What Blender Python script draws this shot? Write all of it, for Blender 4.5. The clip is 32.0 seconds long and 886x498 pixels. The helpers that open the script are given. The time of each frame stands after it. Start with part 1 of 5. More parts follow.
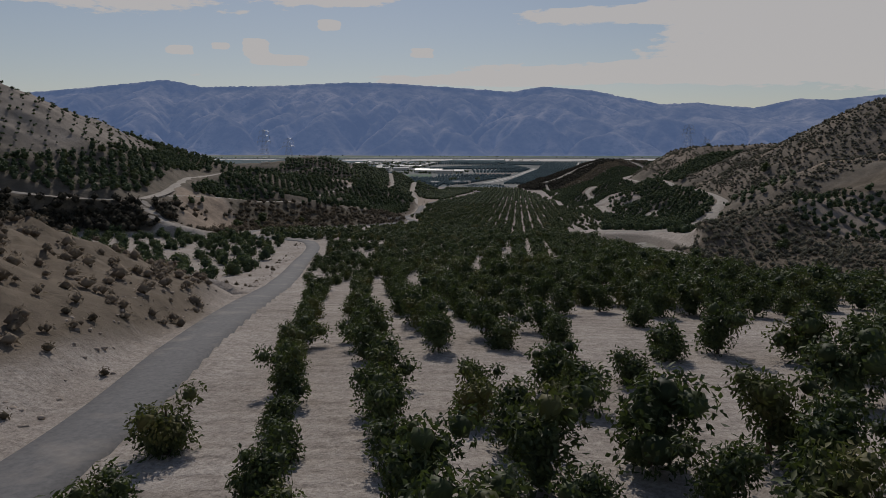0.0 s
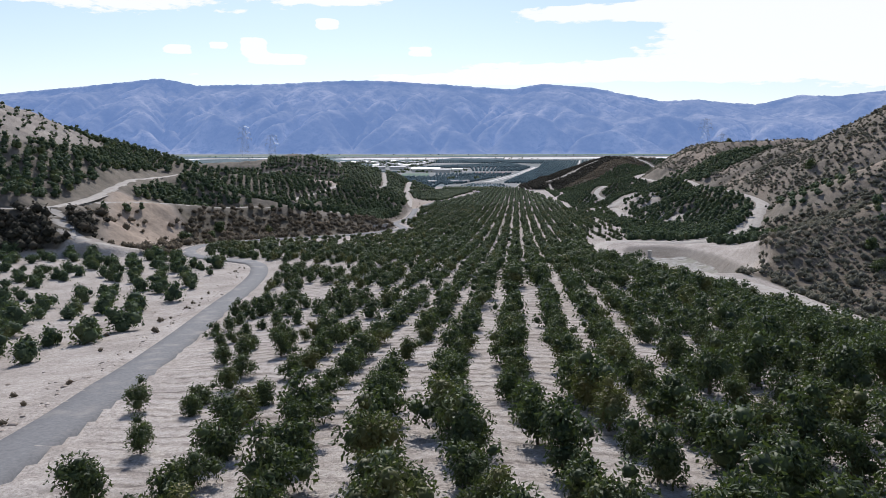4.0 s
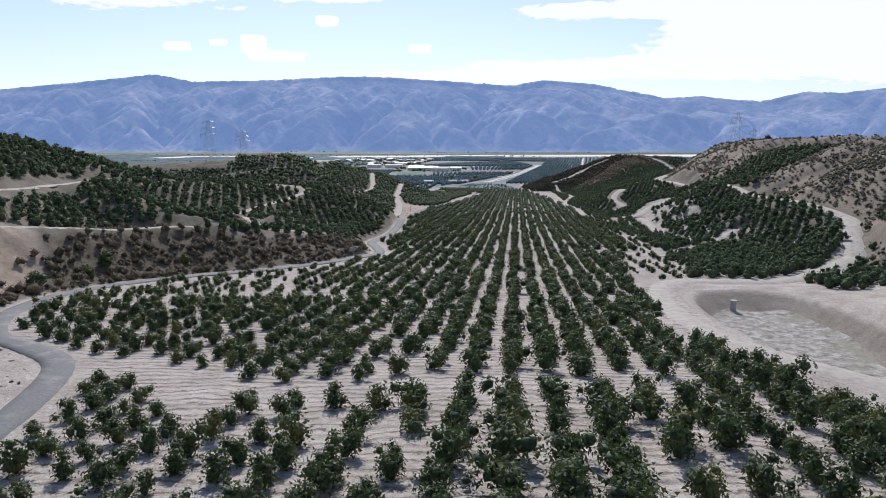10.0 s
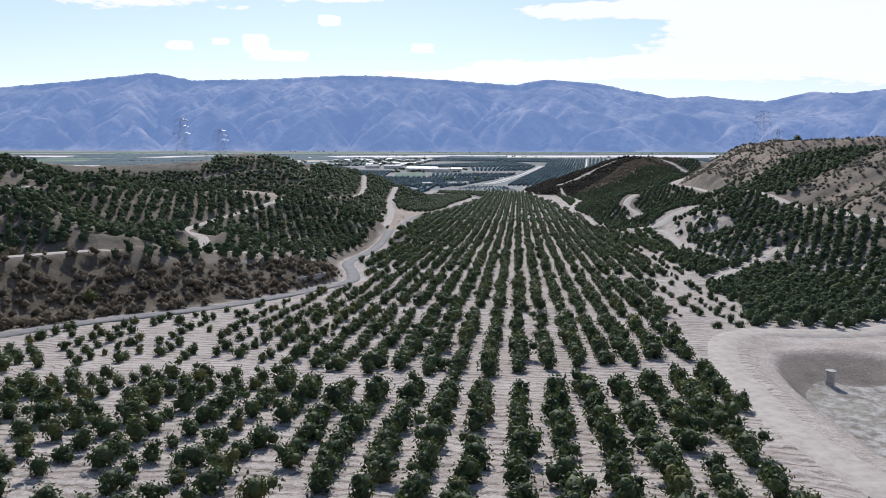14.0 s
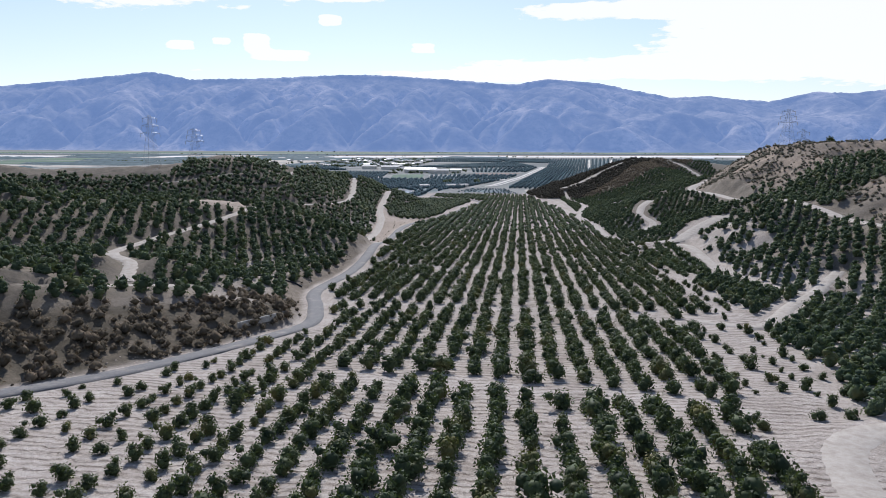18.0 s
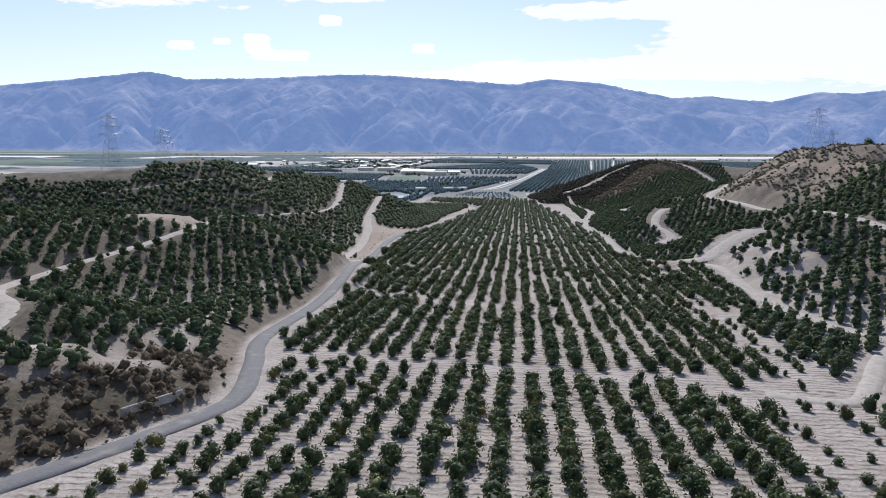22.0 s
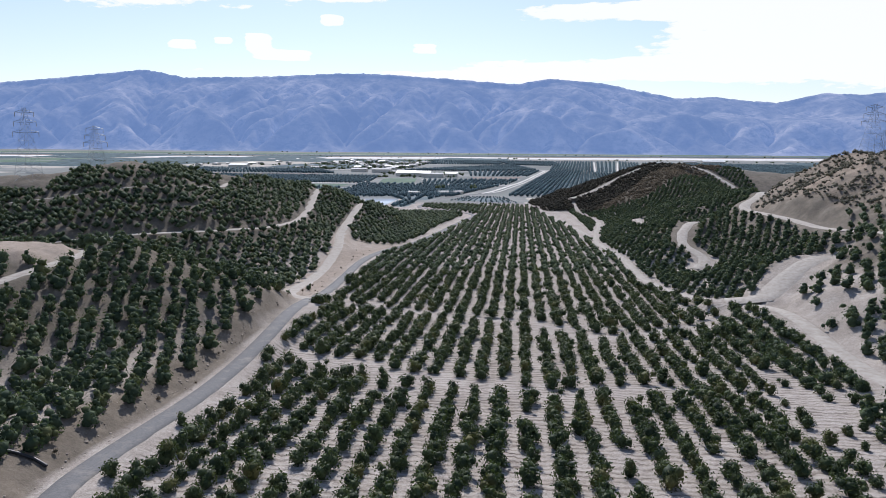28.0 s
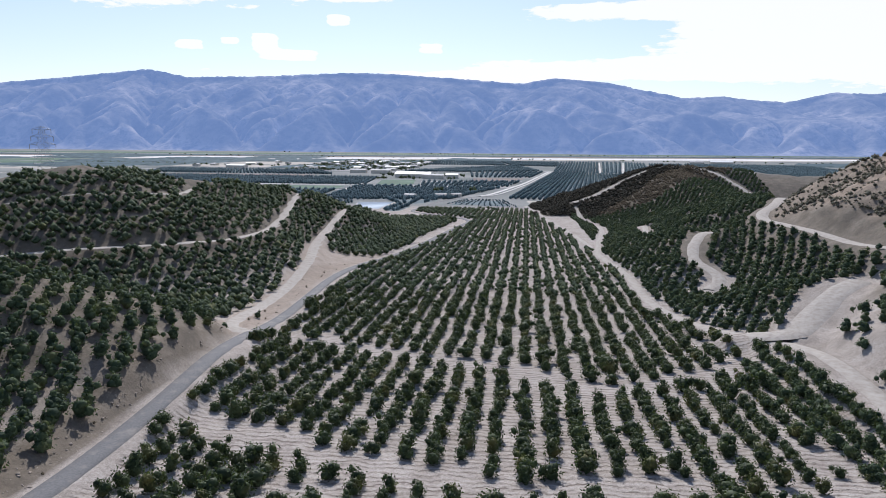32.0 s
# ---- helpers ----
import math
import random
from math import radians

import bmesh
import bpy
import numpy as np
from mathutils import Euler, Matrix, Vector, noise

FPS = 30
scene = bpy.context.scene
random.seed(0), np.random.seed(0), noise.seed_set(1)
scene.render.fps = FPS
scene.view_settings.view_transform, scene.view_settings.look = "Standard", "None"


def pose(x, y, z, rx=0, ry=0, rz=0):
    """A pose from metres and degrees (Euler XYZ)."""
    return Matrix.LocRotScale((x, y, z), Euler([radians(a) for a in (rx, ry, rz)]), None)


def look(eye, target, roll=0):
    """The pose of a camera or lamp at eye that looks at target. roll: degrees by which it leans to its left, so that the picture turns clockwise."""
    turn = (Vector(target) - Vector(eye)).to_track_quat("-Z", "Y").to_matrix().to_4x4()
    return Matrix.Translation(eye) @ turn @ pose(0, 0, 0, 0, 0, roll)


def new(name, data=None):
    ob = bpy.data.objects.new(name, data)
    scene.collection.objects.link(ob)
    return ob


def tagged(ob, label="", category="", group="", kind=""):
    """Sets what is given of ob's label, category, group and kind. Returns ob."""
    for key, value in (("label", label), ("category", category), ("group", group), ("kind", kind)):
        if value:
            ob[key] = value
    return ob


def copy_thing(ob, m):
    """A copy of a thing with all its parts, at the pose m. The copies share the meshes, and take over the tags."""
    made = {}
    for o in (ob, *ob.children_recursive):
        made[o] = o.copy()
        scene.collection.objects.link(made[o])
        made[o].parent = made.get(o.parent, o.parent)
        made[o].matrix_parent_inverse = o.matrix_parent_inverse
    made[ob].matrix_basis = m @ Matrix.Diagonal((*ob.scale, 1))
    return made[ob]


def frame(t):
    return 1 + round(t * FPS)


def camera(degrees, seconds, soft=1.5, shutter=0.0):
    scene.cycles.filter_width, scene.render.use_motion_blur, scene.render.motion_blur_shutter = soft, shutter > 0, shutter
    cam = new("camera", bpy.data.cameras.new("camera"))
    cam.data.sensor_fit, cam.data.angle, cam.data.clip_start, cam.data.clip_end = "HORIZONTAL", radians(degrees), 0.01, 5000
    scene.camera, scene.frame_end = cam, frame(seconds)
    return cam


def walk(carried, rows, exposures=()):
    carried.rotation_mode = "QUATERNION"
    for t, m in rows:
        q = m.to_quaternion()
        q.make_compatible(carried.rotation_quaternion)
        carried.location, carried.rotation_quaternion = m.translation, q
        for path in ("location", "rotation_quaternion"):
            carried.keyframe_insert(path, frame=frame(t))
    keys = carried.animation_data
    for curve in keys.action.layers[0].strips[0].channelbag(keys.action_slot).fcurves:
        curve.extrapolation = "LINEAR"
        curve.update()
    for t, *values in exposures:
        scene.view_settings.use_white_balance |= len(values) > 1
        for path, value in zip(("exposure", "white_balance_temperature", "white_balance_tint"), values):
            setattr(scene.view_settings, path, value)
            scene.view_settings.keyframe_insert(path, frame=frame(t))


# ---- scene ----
cam = camera(64.9, 32.0, soft=.5)
METRES, EYE, TILT, LEAN, TURN = 340.0, 65.0, -4.3, 0.0, 5.6
ROWS = [
    (0.0, 0.0, 0.0, 0.0, 0.01, -4.4, -0.09),
    (0.5, 0.0008, 0.0167, 0.0008, 0.0, -4.4, -0.02),
    (1.0, 0.0015, 0.034, 0.0017, 0.01, -4.41, 0.03),
    (1.5, 0.002, 0.0519, 0.0026, -0.01, -4.42, 0.07),
    (2.0, 0.0025, 0.0701, 0.0033, -0.04, -4.44, 0.11),
    (2.5, 0.0028, 0.0883, 0.004, -0.05, -4.46, 0.12),
    (3.0, 0.0032, 0.1064, 0.0045, -0.09, -4.47, 0.13),
    (3.5, 0.0039, 0.1245, 0.005, -0.1, -4.49, 0.13),
    (5.5, 0.008, 0.1969, 0.0088, -0.05, -4.59, 0.15),
    (6.0, 0.009, 0.2154, 0.0098, -0.03, -4.61, 0.12),
    (6.5, 0.0098, 0.2338, 0.0109, -0.03, -4.62, 0.11),
    (7.0, 0.0104, 0.2519, 0.0122, -0.08, -4.64, 0.1),
    (7.5, 0.0112, 0.2699, 0.0138, -0.11, -4.67, 0.08),
    (8.0, 0.0121, 0.2875, 0.0152, -0.11, -4.69, 0.09),
    (8.5, 0.0131, 0.3043, 0.0165, -0.1, -4.71, 0.11),
    (9.0, 0.0141, 0.3212, 0.0178, -0.13, -4.72, 0.12),
    (9.5, 0.0151, 0.3379, 0.0191, -0.1, -4.71, 0.12),
    (10.0, 0.0163, 0.3546, 0.0205, -0.1, -4.73, 0.09),
    (10.5, 0.0174, 0.3709, 0.0219, -0.07, -4.72, 0.04),
    (11.0, 0.0187, 0.3871, 0.0232, -0.06, -4.71, 0.05),
    (11.5, 0.0199, 0.4031, 0.0247, -0.04, -4.74, 0.05),
    (12.0, 0.0212, 0.4191, 0.0259, -0.03, -4.73, -0.01),
    (12.5, 0.0226, 0.4347, 0.0272, -0.02, -4.73, -0.06),
    (13.0, 0.024, 0.4502, 0.0285, -0.02, -4.73, -0.07),
    (13.5, 0.0258, 0.4654, 0.0297, 0.02, -4.74, -0.06),
    (14.0, 0.0272, 0.4804, 0.0308, 0.05, -4.75, -0.06),
    (14.5, 0.0286, 0.4954, 0.0319, 0.07, -4.77, -0.07),
    (16.5, 0.033, 0.5557, 0.0377, 0.07, -4.76, -0.07),
    (17.0, 0.0341, 0.5704, 0.039, 0.08, -4.77, -0.11),
    (17.5, 0.0351, 0.585, 0.04, 0.06, -4.76, -0.11),
    (18.0, 0.0363, 0.5996, 0.0411, 0.09, -4.76, -0.14),
    (18.5, 0.0374, 0.6145, 0.0426, 0.07, -4.75, -0.17),
    (19.0, 0.039, 0.6298, 0.044, 0.07, -4.73, -0.17),
    (19.5, 0.0404, 0.6449, 0.0454, 0.08, -4.72, -0.16),
    (20.0, 0.0418, 0.6597, 0.0467, 0.07, -4.73, -0.18),
    (20.5, 0.0433, 0.6745, 0.0478, 0.07, -4.72, -0.19),
    (21.0, 0.0444, 0.6874, 0.0489, 0.08, -4.71, -0.23),
    (21.5, 0.0455, 0.7024, 0.0504, 0.08, -4.72, -0.21),
    (22.0, 0.0467, 0.7177, 0.0521, 0.1, -4.73, -0.19),
    (22.5, 0.0475, 0.7332, 0.0534, 0.09, -4.72, -0.2),
    (23.0, 0.0481, 0.7487, 0.0552, 0.08, -4.73, -0.2),
    (23.5, 0.0492, 0.7648, 0.0569, 0.06, -4.72, -0.16),
    (24.0, 0.0506, 0.7808, 0.0587, 0.04, -4.74, -0.14),
    (24.5, 0.0522, 0.7967, 0.0599, 0.05, -4.71, -0.2),
    (25.0, 0.0538, 0.8121, 0.0612, 0.03, -4.72, -0.21),
    (25.5, 0.0562, 0.8269, 0.0619, 0.04, -4.72, -0.27),
    (27.5, 0.065, 0.8828, 0.0645, 0.16, -4.71, -0.43),
    (28.0, 0.0672, 0.8955, 0.0654, 0.17, -4.72, -0.43),
    (28.5, 0.0699, 0.9074, 0.066, 0.15, -4.73, -0.46),
    (29.0, 0.0733, 0.9188, 0.0667, 0.16, -4.71, -0.47),
    (29.5, 0.0769, 0.9303, 0.0677, 0.27, -4.7, -0.46),
    (30.0, 0.0806, 0.9416, 0.069, 0.42, -4.71, -0.5),
    (30.5, 0.0841, 0.9532, 0.0704, 0.49, -4.71, -0.51),
    (31.0, 0.0872, 0.9652, 0.0719, 0.58, -4.73, -0.49),
    (31.5, 0.0907, 0.9775, 0.0732, 0.59, -4.72, -0.48),
    (32.0, 0.0938, 0.9902, 0.0748, 0.65, -4.74, -0.48),
]
walk(cam, [(t, pose(0, 0, EYE, TILT, LEAN, TURN) @ pose(METRES * x, METRES * y, METRES * z, 90 + pitch, roll, yaw)) for t, x, y, z, yaw, pitch, roll in ROWS],
     [(0.0, -1.22, 6650, 13), (0.5, -.98, 6570, 13), (1.0, -.74, 6480, 13), (1.5, -.48, 6400, 13), (2.0, -.33, 6320, 13), (2.5, -.14, 6220, 13), (3.0, 0.03, 6120, 13), (32.0, 0.03, 6060, 14)])

# ---- daylight: a high, slightly hazy sun ahead, a pale sky with cumulus sheets ----
SUN_HEIGHT, SUN_TURN = 40.0, -12.0  # degrees up, degrees from +y towards +x
sun = new("sun", bpy.data.lights.new("sun", "SUN"))
sun.data.energy, sun.data.angle, sun.data.color = 4.7, radians(0.6), (1.0, .95, .88)
sun.matrix_world = look((0, 0, 0), (-math.sin(radians(SUN_TURN)) * math.cos(radians(SUN_HEIGHT)), -math.cos(radians(SUN_TURN)) * math.cos(radians(SUN_HEIGHT)), -math.sin(radians(SUN_HEIGHT))))

world = bpy.data.worlds.new("world")
scene.world = world
world.use_nodes = True
wn, wl = world.node_tree.nodes, world.node_tree.links
wn.clear()


def wnode(kind, **values):
    n = wn.new(kind)
    for k, v in values.items():
        if k in n.inputs:
            n.inputs[k].default_value = v
    return n


def wmath(op, a, b=None, c=None):
    n = wn.new("ShaderNodeMath")
    n.operation = op
    for i, v in enumerate((a, b, c)):
        if v is None:
            continue
        if isinstance(v, (int, float)):
            n.inputs[i].default_value = v
        else:
            wl.new(v, n.inputs[i])
    return n.outputs[0]


sky = wn.new("ShaderNodeTexSky")
sky.sky_type, sky.sun_disc = "NISHITA", False
sky.sun_elevation, sky.sun_rotation = radians(SUN_HEIGHT), radians(SUN_TURN)
sky.air_density, sky.dust_density, sky.ozone_density = 1.0, .4, 3.0
coord = wn.new("ShaderNodeTexCoord")
split = wn.new("ShaderNodeSeparateXYZ")
wl.new(coord.outputs["Generated"], split.inputs[0])
az = wmath("ARCTAN2", split.outputs[0], split.outputs[1])  # radians from +y towards +x
el = wmath("ARCSINE", split.outputs[2])
# cloud noise, stretched along the horizon
spread = wn.new("ShaderNodeCombineXYZ")
wl.new(wmath("MULTIPLY", az, 2.6), spread.inputs[0])
wl.new(wmath("MULTIPLY", el, 9.0), spread.inputs[1])
puff = wnode("ShaderNodeTexNoise", Scale=2.1, Detail=9.0, Roughness=.58, Distortion=.25)
wl.new(spread.outputs[0], puff.inputs["Vector"])
curl = wnode("ShaderNodeTexNoise", Scale=13.0, Detail=8.0, Roughness=.6)
wl.new(spread.outputs[0], curl.inputs["Vector"])


def bank(a0, e0, wa, we, gain):
    """A cloud bank round a direction of the sky, as a soft mound that the noise then breaks up."""
    u = wmath("DIVIDE", wmath("SUBTRACT", az, radians(a0)), radians(wa))
    v = wmath("DIVIDE", wmath("SUBTRACT", el, radians(e0)), radians(we))
    return wmath("MULTIPLY", wmath("EXPONENT", wmath("MULTIPLY", wmath("ADD", wmath("POWER", u, 4), wmath("POWER", v, 4)), -1)), gain)


def total(parts):
    out = parts[0]
    for p in parts[1:]:
        out = wmath("ADD", out, p)
    return out


banks = total([bank(27, 7.6, 17, 3.6, .62), bank(46, 10, 18, 9, .6), bank(7, 9.7, 7, .7, .5), bank(7, 5.3, 12, .9, .55), bank(-5, 4.9, 8, .45, .5),
               bank(-34, 11.2, 12.5, 2.1, .55), bank(-14, 11.3, 5.2, 1.0, .55), bank(-18.6, 6.3, 2.4, .45, .75), bank(-20.2, 7.2, 1.0, .65, .85), bank(-25.7, 6.8, 1.0, .35, .7),
               bank(-22.8, 7.2, .7, .28, .7), bank(-14.6, 9.0, .9, .4, .72), bank(-7.3, 7.0, 1.0, .4, .68), bank(-70, 14, 22, 5, .4), bank(120, 25, 45, 12, .4)])
cover = wmath("ADD", banks, wmath("ADD", wmath("MULTIPLY", wmath("SUBTRACT", puff.outputs["Fac"], .5), .95), wmath("MULTIPLY", wmath("SUBTRACT", curl.outputs["Fac"], .5), .8)))
dense = wn.new("ShaderNodeMapRange")
dense.interpolation_type = "SMOOTHSTEP"
for k, v in (("From Min", .2), ("From Max", .37)):
    dense.inputs[k].default_value = v
wl.new(cover, dense.inputs["Value"])
haze = wn.new("ShaderNodeMix")
haze.data_type = "RGBA"
haze.inputs["B"].default_value = (9.2, 9.1, 9.0, 1)
veil = wmath("MULTIPLY", wmath("EXPONENT", wmath("MULTIPLY", wmath("ABSOLUTE", el), -3.2)), .4)  # haze thins upwards
wl.new(wmath("MAXIMUM", wmath("MULTIPLY", dense.outputs[0], .92), veil), haze.inputs["Factor"])
wl.new(sky.outputs[0], haze.inputs["A"])
back = wnode("ShaderNodeBackground", Strength=.11)
wl.new(haze.outputs["Result"], back.inputs["Color"])
wout = wn.new("ShaderNodeOutputWorld")
wl.new(back.outputs[0], wout.inputs[0])

# ---- materials ----
def material(name, rough=.9, spec=.3):
    m = bpy.data.materials.new(name)
    m.use_nodes = True
    p = m.node_tree.nodes["Principled BSDF"]
    p.inputs["Roughness"].default_value, p.inputs["Specular IOR Level"].default_value = rough, spec
    return m, m.node_tree.nodes, m.node_tree.links, p


def noise_of(m, scale, detail=4.0, rough=.55, space="pos", stretch=None):
    n, l = m.node_tree.nodes, m.node_tree.links
    t = n.new("ShaderNodeTexNoise")
    t.inputs["Scale"].default_value, t.inputs["Detail"].default_value, t.inputs["Roughness"].default_value = scale, detail, rough
    src = n.new("ShaderNodeNewGeometry").outputs["Position"] if space == "pos" else n.new("ShaderNodeTexCoord").outputs["Object"]
    if stretch:
        k = n.new("ShaderNodeVectorMath")
        k.operation = "MULTIPLY"
        k.inputs[1].default_value = stretch
        l.new(src, k.inputs[0])
        src = k.outputs[0]
    l.new(src, t.inputs["Vector"])
    return t.outputs["Fac"]


def ramp(m, fac, *stops):
    n = m.node_tree.nodes.new("ShaderNodeValToRGB")
    e = n.color_ramp.elements
    while len(e) < len(stops):
        e.new(.5)
    for i, (p, c) in enumerate(stops):
        e[i].position, e[i].color = p, (*c, 1)
    m.node_tree.links.new(fac, n.inputs[0])
    return n.outputs[0]


def blend(m, fac, a, b, mode="MIX"):
    n = m.node_tree.nodes.new("ShaderNodeMix")
    n.data_type, n.blend_type = "RGBA", mode
    for key, v in (("Factor", fac), ("A", a), ("B", b)):
        s = n.inputs[key] if key == "Factor" else [i for i in n.inputs if i.name == key and i.type == "RGBA"][0]
        if isinstance(v, (int, float)):
            s.default_value = v
        elif isinstance(v, tuple):
            s.default_value = (*v, 1)
        else:
            m.node_tree.links.new(v, s)
    return [o for o in n.outputs if o.type == "RGBA"][0]


def stretch_range(m, v, a, b, lo=0.0, hi=1.0):
    n = m.node_tree.nodes.new("ShaderNodeMapRange")
    for k, x in (("From Min", a), ("From Max", b), ("To Min", lo), ("To Max", hi)):
        n.inputs[k].default_value = x
    m.node_tree.links.new(v, n.inputs["Value"])
    return n.outputs[0]


def bump(m, p, height, strength=.4, distance=.1):
    n = m.node_tree.nodes.new("ShaderNodeBump")
    n.inputs["Strength"].default_value, n.inputs["Distance"].default_value = strength, distance
    m.node_tree.links.new(height, n.inputs["Height"])
    m.node_tree.links.new(n.outputs[0], p.inputs["Normal"])


def attribute(m, name):
    n = m.node_tree.nodes.new("ShaderNodeAttribute")
    n.attribute_name = name
    return n


def plain(name, colour, rough=.8, spec=.3, vary=.25, scale=3.0, metal=0.0):
    m, n, l, p = material(name, rough, spec)
    p.inputs["Metallic"].default_value = metal
    lo, hi = tuple(c * (1 - vary) for c in colour), tuple(min(1, c * (1 + vary)) for c in colour)
    l.new(ramp(m, noise_of(m, scale, 5), (.3, lo), (.7, hi)), p.inputs["Base Color"])
    return m


def leaf_material(name, dark, light, odd, rough=.5, spec=.35, glow=.16, through_leaf=(.13, .19, .025)):
    """Glossy leaves: each leaf its own shade, with a slow drift from tree to tree."""
    m, n, l, p = material(name, rough, spec)
    per = n.new("ShaderNodeNewGeometry").outputs["Random Per Island"]
    base = ramp(m, per, (0, dark), (.55, tuple((a + b) / 2 for a, b in zip(dark, light))), (1, light))
    drift = stretch_range(m, noise_of(m, .23, 1.0), .56, .74)
    l.new(blend(m, drift, base, odd), p.inputs["Base Color"])
    t = n.new("ShaderNodeBsdfTranslucent")
    l.new(blend(m, .6, base, through_leaf), t.inputs["Color"])
    mix = n.new("ShaderNodeMixShader")
    mix.inputs[0].default_value = glow
    l.new(p.outputs[0], mix.inputs[1])
    l.new(t.outputs[0], mix.inputs[2])
    l.new(mix.outputs[0], n["Material Output"].inputs["Surface"])
    return m


LEAF = leaf_material("avocado_leaf", (.026, .04, .02), (.095, .122, .05), (.17, .15, .05), .58, .25, .22)
MID_LEAF = leaf_material("avocado_leaf_grown", (.026, .042, .023), (.086, .114, .05), (.15, .14, .05), .62, .18, .18)
# hill leaves are bluer than near ones: distance haze put into their colour
FAR_LEAF = leaf_material("avocado_leaf_hill", (.038, .06, .04), (.105, .138, .075), (.14, .15, .065), .75, .1, .22)
BRUSH = leaf_material("chaparral_leaf", (.095, .08, .058), (.185, .152, .11), (.22, .17, .12), .85, .06, .25, (.28, .23, .16))
# far hill's chaparral, and brush darkened for the shaded slope below the terrace
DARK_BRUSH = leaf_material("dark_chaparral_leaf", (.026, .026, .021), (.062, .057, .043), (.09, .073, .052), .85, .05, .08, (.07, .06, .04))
SAGE = leaf_material("grey_sage_leaf", (.1, .1, .08), (.21, .2, .155), (.25, .21, .155), .85, .06, .28, (.3, .3, .2))
DRY_BRUSH = leaf_material("dry_brush_leaf", (.17, .14, .108), (.32, .265, .205), (.36, .29, .215), .9, .04, .25, (.3, .25, .17))
BARK = plain("bark", (.12, .09, .065), .95, .1, .4, 9)


def node_math(m, op, a, b=None):
    n = m.node_tree.nodes.new("ShaderNodeMath")
    n.operation = op
    for i, v in enumerate((a, b)):
        if isinstance(v, (int, float)):
            n.inputs[i].default_value = v
        elif v is not None:
            m.node_tree.links.new(v, n.inputs[i])
    return n.outputs[0]


GROUND, gn, gl, gp = material("dry_ground", .97, .12)
dirt = ramp(GROUND, noise_of(GROUND, .16, 6, .62), (.28, (.32, .285, .255)), (.5, (.43, .39, .355)), (.72, (.52, .48, .445)))
grain = ramp(GROUND, noise_of(GROUND, 2.4, 8, .7), (.3, (.62, .6, .58)), (.7, (1.15, 1.14, 1.12)))
dirt = blend(GROUND, 1.0, dirt, grain, "MULTIPLY")
clods = ramp(GROUND, noise_of(GROUND, 6.5, 6, .75), (.36, (.62, .6, .58)), (.5, (1.0, 1.0, 1.0)), (.66, (1.12, 1.12, 1.1)))
dirt = blend(GROUND, 1.0, dirt, clods, "MULTIPLY")
# low berms, drip lines and leaf litter run across the rows in the orchard
orchard_a = attribute(GROUND, "orchard").outputs["Fac"]
furrow = noise_of(GROUND, 1.0, 5, .6, "pos", (.16, 1.25, .3))
dirt = blend(GROUND, node_math(GROUND, "MULTIPLY", stretch_range(GROUND, furrow, .5, .66, 0, .45), node_math(GROUND, "ADD", node_math(GROUND, "MULTIPLY", orchard_a, .75), .25)), dirt, (.17, .14, .115))
place = gn.new("ShaderNodeSeparateXYZ")
gl.new(gn.new("ShaderNodeNewGeometry").outputs["Position"], place.inputs[0])
wander = node_math(GROUND, "MULTIPLY", noise_of(GROUND, .3, 4, .65, "pos", (.9, .7, .2)), 17.0)
berm = node_math(GROUND, "SINE", node_math(GROUND, "ADD", node_math(GROUND, "MULTIPLY", place.outputs[1], math.tau / 1.45), wander))
broken = stretch_range(GROUND, noise_of(GROUND, .55, 6, .75, "pos", (.7, 1.2, .5)), .42, .58)
# dark lines: leaf litter, with the ridges' shade put into the colour too
line_dark = node_math(GROUND, "MULTIPLY", node_math(GROUND, "MULTIPLY", stretch_range(GROUND, berm, .5, .95, 0, .72), broken), orchard_a)
line_pale = node_math(GROUND, "MULTIPLY", stretch_range(GROUND, berm, 0, -.9, 0, .25), orchard_a)
dirt = blend(GROUND, line_pale, dirt, (.56, .52, .48))
dirt = blend(GROUND, line_dark, dirt, (.105, .082, .066))
scrub = ramp(GROUND, noise_of(GROUND, .22, 8, .68), (.3, (.06, .053, .039)), (.5, (.118, .1, .076)), (.68, (.19, .16, .123)))
scrub = blend(GROUND, stretch_range(GROUND, noise_of(GROUND, 1.5, 6, .7), .45, .72, 0, .6), scrub, (.06, .055, .035))
grass = ramp(GROUND, noise_of(GROUND, .5, 7, .7), (.3, (.22, .17, .128)), (.7, (.4, .32, .25)))
cover_a = attribute(GROUND, "cover")
sep = gn.new("ShaderNodeSeparateColor")
gl.new(cover_a.outputs["Color"], sep.inputs[0])
earth = blend(GROUND, sep.outputs[0], dirt, scrub)
earth = blend(GROUND, sep.outputs[1], earth, grass)
# the plain's earth, greyed and blued by distance haze put into the ramp
field = ramp(GROUND, noise_of(GROUND, .006, 5, .6), (.3, (.13, .15, .145)), (.5, (.2, .21, .2)), (.7, (.3, .3, .285)))
earth = blend(GROUND, sep.outputs[2], earth, field)
gl.new(earth, gp.inputs["Base Color"])
bump(GROUND, gp, node_math(GROUND, "SUBTRACT", noise_of(GROUND, 1.4, 9, .7), node_math(GROUND, "MULTIPLY", line_dark, .5)), .8, .25)

